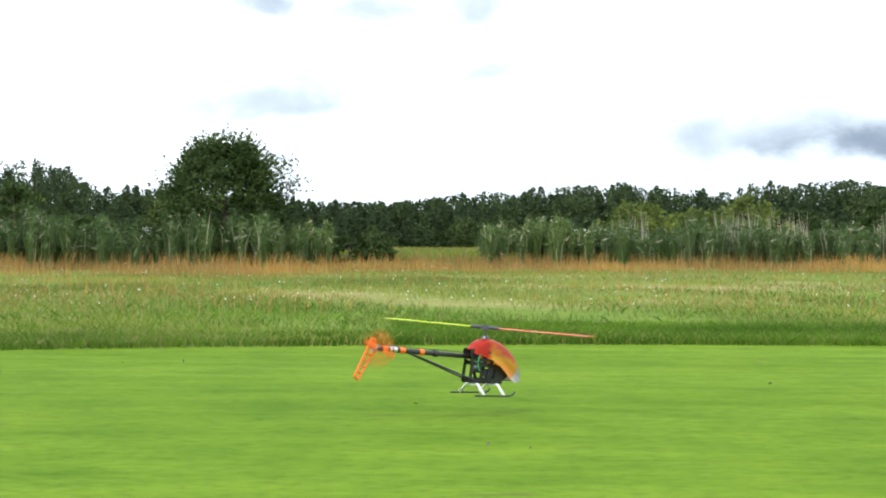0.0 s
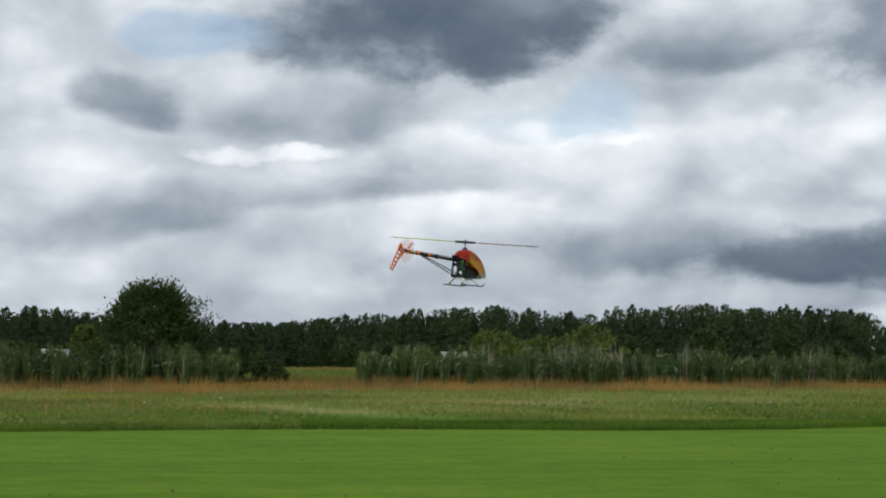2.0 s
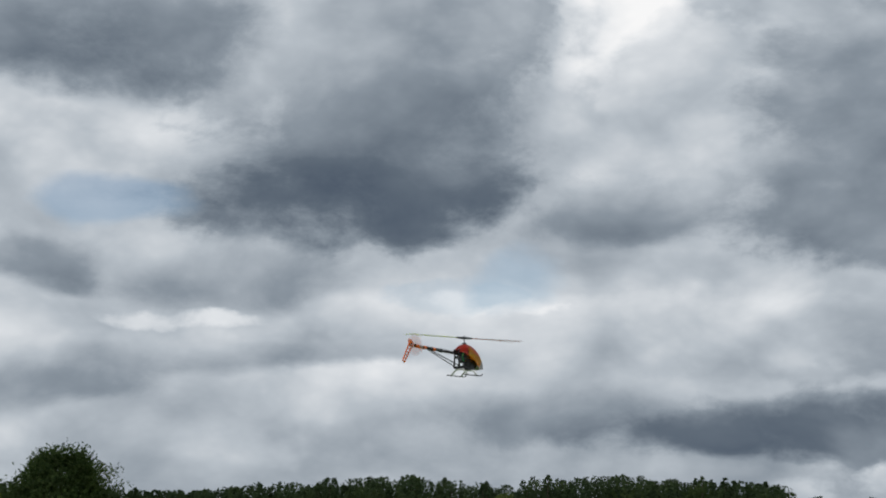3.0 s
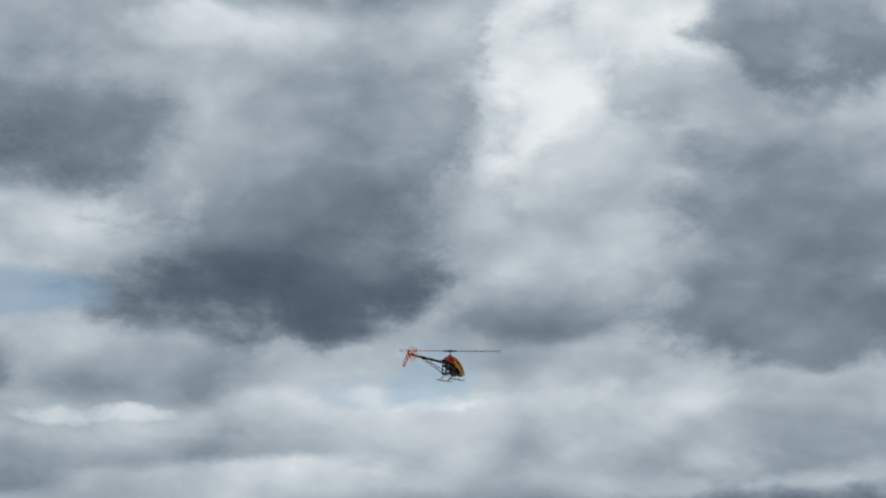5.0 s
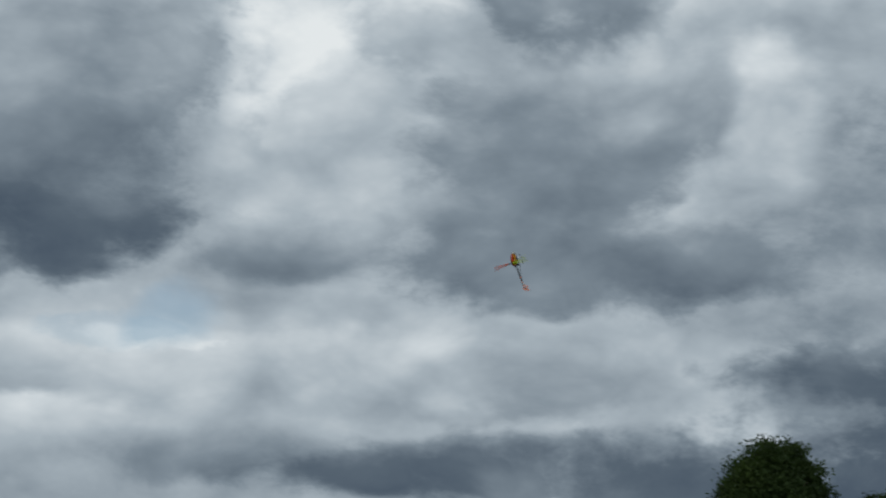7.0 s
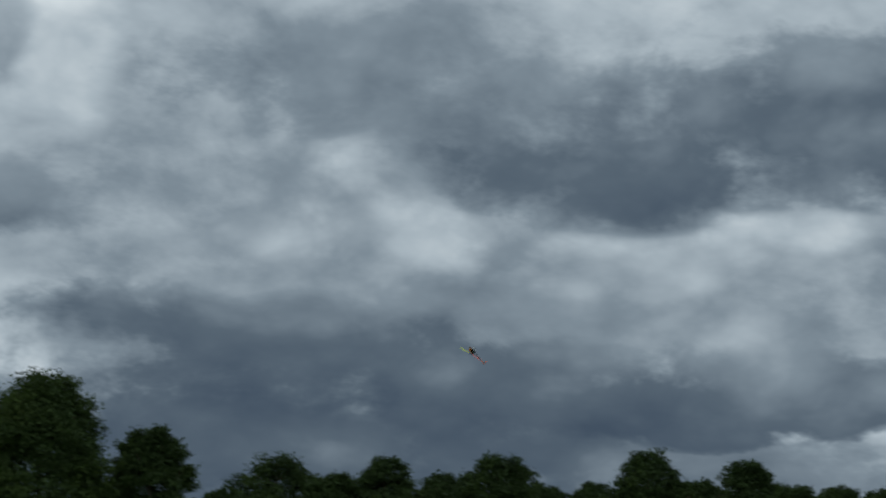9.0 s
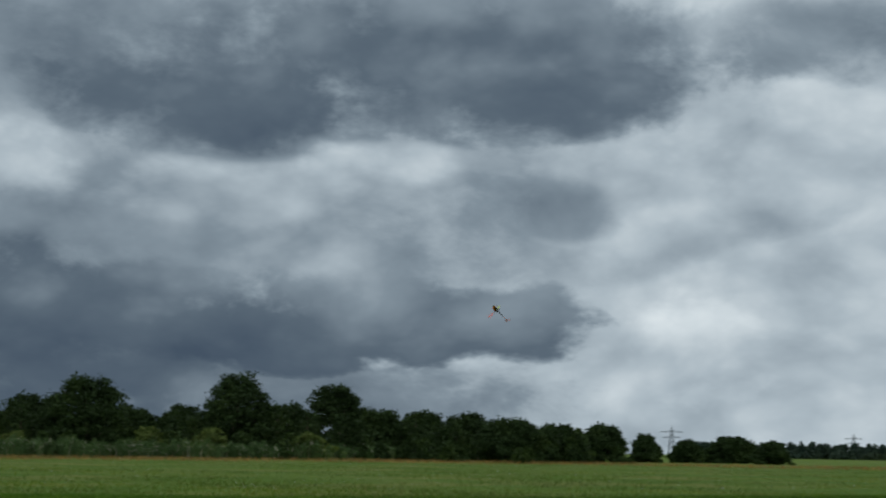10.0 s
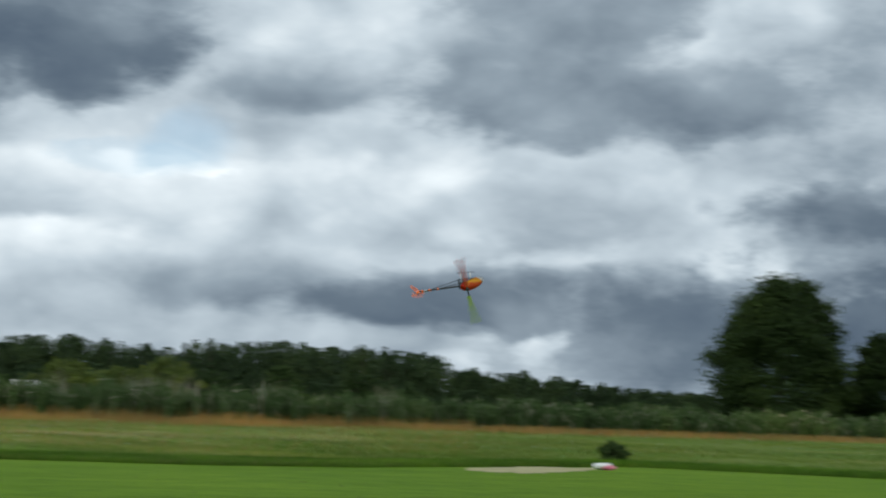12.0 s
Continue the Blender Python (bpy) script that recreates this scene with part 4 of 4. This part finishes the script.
def build_helicopter():
    heli = tagged(new("model_helicopter"), "red and yellow radio-controlled helicopter with orange tail fin", "model helicopter")
    bm = bmesh.new()
    build_canopy(bm)
    canopy = part("canopy", bm, CANOPY, heli, "glossy red canopy with yellow flames and white chin", True)
    for s in (-1, 1):
        bm = bmesh.new()
        tube(bm, [(-0.02, s * 0.070, 0.04), (-0.02, s * 0.081, 0.04)], [0.008, 0.008], 8)
        part("canopy_grommet", bm, BLACK, canopy)
    # side frames with cut-outs
    for s in (-1, 1):
        bm = bmesh.new()
        for c, sz, t in (((-0.03, 0.035), (0.25, 0.05), 0.0), ((-0.135, -0.065), (0.028, 0.19), 0.10), ((-0.055, -0.075), (0.026, 0.20), -0.35),
                         ((0.035, -0.075), (0.028, 0.20), 0.25), ((0.0, -0.155), (0.30, 0.035), 0.0), ((0.13, -0.10), (0.10, 0.09), 0.2), ((-0.02, -0.045), (0.22, 0.028), 0.1)):
            box(bm, (c[0], s * 0.036, c[1]), (sz[0], 0.004, sz[1]), Euler((0, t, 0)).to_matrix(), 0.0015)
        part("side_frame", bm, CARBON, heli, "black carbon side frame")
    bm = bmesh.new()
    tube(bm, [(-0.055, 0, -0.10), (-0.055, 0, -0.045)], [0.032, 0.032], 20)
    motor = part("motor", bm, GUNMETAL, heli, "dark metal electric motor", True)
    bm = bmesh.new()
    tube(bm, [(-0.055, 0, -0.045), (-0.055, 0, -0.02)], [0.010, 0.010], 12)
    part("pinion", bm, STEEL, motor)
    bm = bmesh.new()
    tube(bm, [(0, 0, -0.022), (0, 0, -0.008)], [0.066, 0.066], 32)
    part("main_gear", bm, BLACK, heli)
    bm = bmesh.new()
    box(bm, (0.12, 0, -0.105), (0.19, 0.055, 0.060), None, 0.008)
    part("battery", bm, BLACK, heli, "dark battery pack")
    for x, y, z in ((0.03, 0.045, 0.045), (0.03, -0.045, 0.045), (-0.06, 0.045, 0.03)):
        bm = bmesh.new()
        box(bm, (x, y, z), (0.042, 0.020, 0.040), None, 0.003)
        servo = part("servo", bm, BLACK, heli)
        bm = bmesh.new()
        box(bm, (x, y * 1.32, z + 0.02), (0.03, 0.004, 0.008), None, 0.001)
        part("servo_arm", bm, STEEL, servo)
    bm = bmesh.new()
    arc = [(-0.075 + 0.028 * math.cos(t), -0.062, -0.03 + 0.055 * math.sin(t)) for t in np.linspace(1.9, 4.4, 10)]
    tube(bm, arc, [0.005] * 10, 6)
    part("cable", bm, GREEN_WIRE, heli, "green motor cable")
    # mast and rotor
    bm = bmesh.new()
    tube(bm, [(0, 0, -0.03), (0, 0, 0.205)], [0.006, 0.006], 12)
    tube(bm, [(0, 0, 0.13), (0, 0, 0.146)], [0.030, 0.022], 16)
    part("mast", bm, GUNMETAL, heli, "steel mast with swashplate")
    rotor = part("main_rotor", rotor_hub(), GUNMETAL, heli, "dark metal rotor head")
    rotor.location = (0, 0, 0.205)
    for turn, mat, lab in ((0, RED_BLADE, "red-orange rotor blade"), (180, LIME_BLADE, "lime yellow rotor blade")):
        bm = bmesh.new()
        prof = ((-0.022, 0.0), (-0.012, 0.0045), (0.006, 0.0035), (0.040, 0.0005), (0.006, -0.0035), (-0.012, -0.0045))
        vs = loft(bm, [[(x, -y * k, z * k + 0.0035 * (x - 0.1)) for y, z in prof] for x, k in ((0.105, 0.7), (0.15, 1.0), (0.45, 1.0), (0.765, 1.0), (0.785, 0.75))])
        bm.faces.new(vs[0])
        bm.faces.new(vs[-1])
        blade = part("rotor_blade", bm, mat, rotor, lab)
        blade.matrix_basis = pose(0, 0, 0, 0, 0, turn)
    # boom, bands, struts
    tilt = 0.045
    tz = lambda x: -x * tilt
    bm = bmesh.new()
    tube(bm, [(-0.08, 0, tz(-0.08)), (-0.93, 0, tz(-0.93))], [0.0165, 0.0165], 16)
    boom = part("tail_boom", bm, CARBON, heli, "black carbon tail boom", True)
    for x0, x1 in ((-0.54, -0.575), (-0.70, -0.745), (-0.845, -0.885)):
        bm = bmesh.new()
        tube(bm, [(x0, 0, tz(x0)), (x1, 0, tz(x1))], [0.0205, 0.0205], 16)
        part("boom_band", bm, ORANGE, boom, "orange band round the boom")
    for x0, x1 in ((-0.77, -0.80), (-0.81, -0.83)):
        bm = bmesh.new()
        tube(bm, [(x0, 0, tz(x0)), (x1, 0, tz(x1))], [0.021, 0.021], 16)
        part("boom_clamp", bm, STEEL, boom)
    bm = bmesh.new()
    tube(bm, [(-0.42, 0, tz(-0.42)), (-0.45, 0, tz(-0.45))], [0.023, 0.023], 14)
    part("boom_collar", bm, BLACK, boom)
    for s in (-1, 1):
        bm = bmesh.new()
        tube(bm, [(-0.11, s * 0.045, -0.15), (-0.42, s * 0.028, -0.055), (-0.66, s * 0.012, tz(-0.66) - 0.012)], [0.006] * 3, 8)
        part("boom_strut", bm, CARBON, heli, "thin black boom strut")
    bm = bmesh.new()
    tube(bm, [(-0.10, 0.02, 0.03), (-0.90, 0.02, tz(-0.9) + 0.022)], [0.0025, 0.0025], 6)
    part("tail_pushrod", bm, BLACK, heli)
    # tail
    bm = bmesh.new()
    box(bm, (-0.945, 0, tz(-0.945)), (0.055, 0.030, 0.050), None, 0.006)
    tube(bm, [(-0.95, -0.055, tz(-0.95)), (-0.95, 0.02, tz(-0.95))], [0.006, 0.006], 10)
    part("tail_gearbox", bm, STEEL, heli, "silver tail gearbox")
    bm = bmesh.new()
    fin = ((-0.938, 0.075), (-0.964, 0.082), (-0.990, 0.02), (-1.085, -0.165), (-1.055, -0.185), (-0.930, 0.01))
    top = tz(-0.95) - 0.02
    for (x0, z0), (x1, z1) in zip(fin, fin[1:] + fin[:1]):
        tube(bm, [(x0, 0.014, z0 + top), (x1, 0.014, z1 + top)], [0.0075, 0.0075], 6)
    for k in range(1, 5):
        t = k / 5
        tube(bm, [(-0.990 - 0.095 * t, 0.014, 0.02 - 0.185 * t + top), (-0.930 - 0.125 * t, 0.014, 0.01 - 0.195 * t + top)], [0.006, 0.006], 6)
    box(bm, (-0.957, 0.014, 0.045 + top), (0.035, 0.008, 0.07), Euler((0, 0.12, 0)).to_matrix(), 0.002)
    part("tail_fin", bm, ORANGE, heli, "orange lattice tail fin")
    bm = bmesh.new()
    tube(bm, [(0, -0.012, 0), (0, 0.012, 0)], [0.012, 0.012], 12)
    tail_rotor = part("tail_rotor", bm, BLACK, heli, "tail rotor hub")
    tail_rotor.location = (-0.95, -0.055, tz(-0.95))
    for k in range(2):
        bm = bmesh.new()
        box(bm, (0.085, 0, 0), (0.105, 0.004, 0.022), None, 0.0015)
        blade = part("tail_blade", bm, ORANGE, tail_rotor, "orange tail rotor blade")
        blade.matrix_basis = pose(0, 0, 0, 0, 180 * k, 0)
    bm = bmesh.new()
    bm.faces.new([bm.verts.new((0.137 * math.cos(t), 0, 0.137 * math.sin(t))) for t in np.linspace(0, 2 * math.pi, 40, endpoint=False)])
    part("tail_disc", bm, WHIRL, tail_rotor, "orange haze of the whirling tail blades")
    # landing gear
    for x in (-0.085, 0.095):
        bm = bmesh.new()
        tube(bm, [(x, -0.125, -0.243), (x, -0.055, -0.178), (x, 0.055, -0.178), (x, 0.125, -0.243)], [0.010] * 4, 8)
        part("skid_strut", bm, WHITE, heli, "white plastic landing strut", True)
    for s in (-1, 1):
        bm = bmesh.new()
        tube(bm, [(-0.165, s * 0.125, -0.246), (0.145, s * 0.125, -0.246), (0.175, s * 0.125, -0.238), (0.192, s * 0.125, -0.218)], [0.006] * 4, 8)
        part("skid", bm, BLACK, heli, "black skid tube", True)
    return heli, rotor, tail_rotor


def rotor_hub():
    bm = bmesh.new()
    box(bm, (0, 0, 0), (0.07, 0.028, 0.026), None, 0.004)
    for s in (-1, 1):
        tube(bm, [(s * 0.03, 0, 0), (s * 0.11, 0, 0)], [0.014, 0.011], 12)
        tube(bm, [(s * 0.05, -0.03, 0.004), (s * 0.05, 0.0, 0.004)], [0.004, 0.004], 6)
    tube(bm, [(0, 0, -0.02), (0, 0, 0.024)], [0.013, 0.010], 12)
    return bm


helicopter, main_rotor, tail_rotor = build_helicopter()


def fly(t, place, nose, mast):
    """A pose in flight. nose and mast are given as right, up and towards the operator, seen from where he stands."""
    p = Vector(place)
    away = Vector((p.x, p.y, 0)).normalized()
    right = Vector((away.y, -away.x, 0))
    to_world = lambda v: right * v[0] + Vector((0, 0, v[1])) - away * v[2]
    x = to_world(nose).normalized()
    z = to_world(mast)
    z = (z - x * z.dot(x)).normalized()
    m = Matrix((x, z.cross(x), z)).transposed().to_4x4()
    m.translation = p
    return t, m


def motions():
    walk(helicopter, [
        fly(0.0, (-0.92, 31.04, 0.39), (0.75, -0.06, -0.66), (0.05, 1.00, 0.00)),
        fly(0.5, (-0.81, 27.59, 0.63), (0.73, -0.06, -0.68), (0.05, 1.00, 0.00)),
        fly(0.6, (-0.72, 25.91, 0.73), (0.73, -0.08, -0.68), (0.05, 1.00, 0.00)),
        fly(0.7, (-0.61, 23.52, 0.89), (0.73, -0.08, -0.68), (0.05, 1.00, 0.00)),
        fly(0.8, (-0.51, 21.72, 0.95), (0.72, -0.08, -0.69), (0.05, 1.00, 0.00)),
        fly(0.9, (-0.37, 18.91, 1.11), (0.72, -0.08, -0.69), (0.05, 1.00, 0.00)),
        fly(1.0, (-0.22, 16.97, 1.24), (0.72, -0.08, -0.69), (0.05, 1.00, 0.00)),
        fly(1.5, (0.23, 17.05, 1.77), (0.68, -0.03, -0.73), (0.05, 1.00, 0.00)),
        fly(2.0, (0.73, 17.61, 2.62), (0.66, -0.03, -0.75), (0.05, 1.00, 0.00)),
        fly(2.5, (1.28, 18.89, 3.24), (0.63, 0.01, -0.78), (0.00, 1.00, 0.00)),
        fly(3.0, (1.82, 20.12, 3.68), (0.64, 0.01, -0.77), (0.00, 1.00, 0.00)),
        fly(3.2, (1.93, 20.66, 3.91), (0.64, 0.01, -0.77), (0.00, 1.00, 0.00)),
        fly(4.8, (3.23, 25.19, 5.52), (0.64, 0.01, -0.77), (0.00, 1.00, 0.00)),
        fly(5.0, (3.34, 25.62, 5.62), (0.64, 0.01, -0.77), (0.00, 1.00, 0.00)),
        fly(5.2, (3.31, 25.16, 5.67), (0.66, 0.25, -0.55), (-0.30, 0.90, 0.10)),
        fly(5.4, (3.01, 24.25, 6.91), (0.42, 0.88, -0.15), (-0.75, 0.35, 0.45)),
        fly(5.5, (2.83, 23.45, 6.87), (0.14, 0.98, 0.00), (-0.62, 0.10, 0.78)),
        fly(6.0, (2.76, 23.04, 7.06), (0.00, 1.00, 0.00), (-0.75, 0.10, 0.66)),
        fly(6.5, (10.60, 42.52, 9.31), (-0.38, 0.90, 0.15), (-0.62, 0.10, 0.78)),
        fly(6.7, (13.92, 47.44, 10.56), (-0.38, 0.90, 0.15), (-0.62, 0.10, 0.78)),
        fly(8.3, (47.03, 83.74, 14.69), (-0.62, 0.78, 0.00), (-0.50, -0.50, -0.70)),
        fly(8.5, (55.67, 86.49, 14.54), (-0.70, 0.70, 0.00), (-0.50, -0.50, -0.70)),
        fly(9.0, (68.12, 77.46, 11.84), (-0.76, 0.65, 0.00), (-0.50, -0.50, -0.70)),
        fly(9.5, (78.57, 67.00, 10.29), (-0.75, 0.60, 0.00), (-0.50, -0.50, -0.70)),
        fly(10.0, (88.46, 60.03, 10.44), (-0.72, 0.60, 0.10), (-0.50, -0.50, -0.70)),
        fly(10.5, (80.79, 47.31, 8.51), (-0.10, 0.60, -0.80), (-0.10, -0.80, -0.60)),
        fly(11.0, (55.83, 36.37, 5.73), (0.55, 0.30, -0.75), (0.30, -0.90, 0.10)),
        fly(11.4, (21.29, 21.16, 3.34), (0.95, 0.17, -0.20), (0.12, -0.62, 0.75)),
        fly(11.5, (18.27, 21.95, 3.32), (0.96, 0.17, -0.15), (0.12, -0.62, 0.75)),
        fly(11.6, (16.08, 22.60, 3.32), (0.97, 0.14, -0.10), (0.12, -0.62, 0.75)),
        fly(11.8, (11.90, 25.33, 3.57), (0.98, 0.15, 0.00), (0.12, -0.62, 0.75)),
        fly(12.0, (9.26, 31.20, 3.91), (0.98, 0.15, -0.05), (0.12, -0.62, 0.75)),
    ])
    # rotor phases: degrees past the nose of the red blade, spun on at under a quarter turn per thirtieth of a second
    phases = [(0, -70), (0.5, 142), (1.0, -78), (1.5, 142), (2.0, -38), (2.5, -48), (3.0, -20), (5.0, 130), (5.5, -90), (6.0, 60), (6.5, 25),
              (8.5, -90), (9.0, 165), (9.5, -90), (10.0, -85), (10.5, -60), (11.0, 0), (11.5, 25), (12.0, 100)]
    rows, total = [(0.0, pose(0, 0, 0.205, 0, 0, phases[0][1]))], phases[0][1]
    for (t0, p0), (t1, p1) in zip(phases, phases[1:]):
        n = round((t1 - t0) * FPS)
        need = (p1 - p0) % 360
        need += 360 * math.floor((82 * n - need) / 360)
        for k in range(1, n + 1):
            rows.append((t0 + k / FPS, pose(0, 0, 0.205, 0, 0, total + need * k / n)))
        total += need
    walk(main_rotor, rows)
    home = tail_rotor.location.copy()
    walk(tail_rotor, [(k / FPS, Matrix.Translation(home) @ pose(0, 0, 0, 0, 20 + 86 * k, 0)) for k in range(12 * FPS + 1)])


motions()
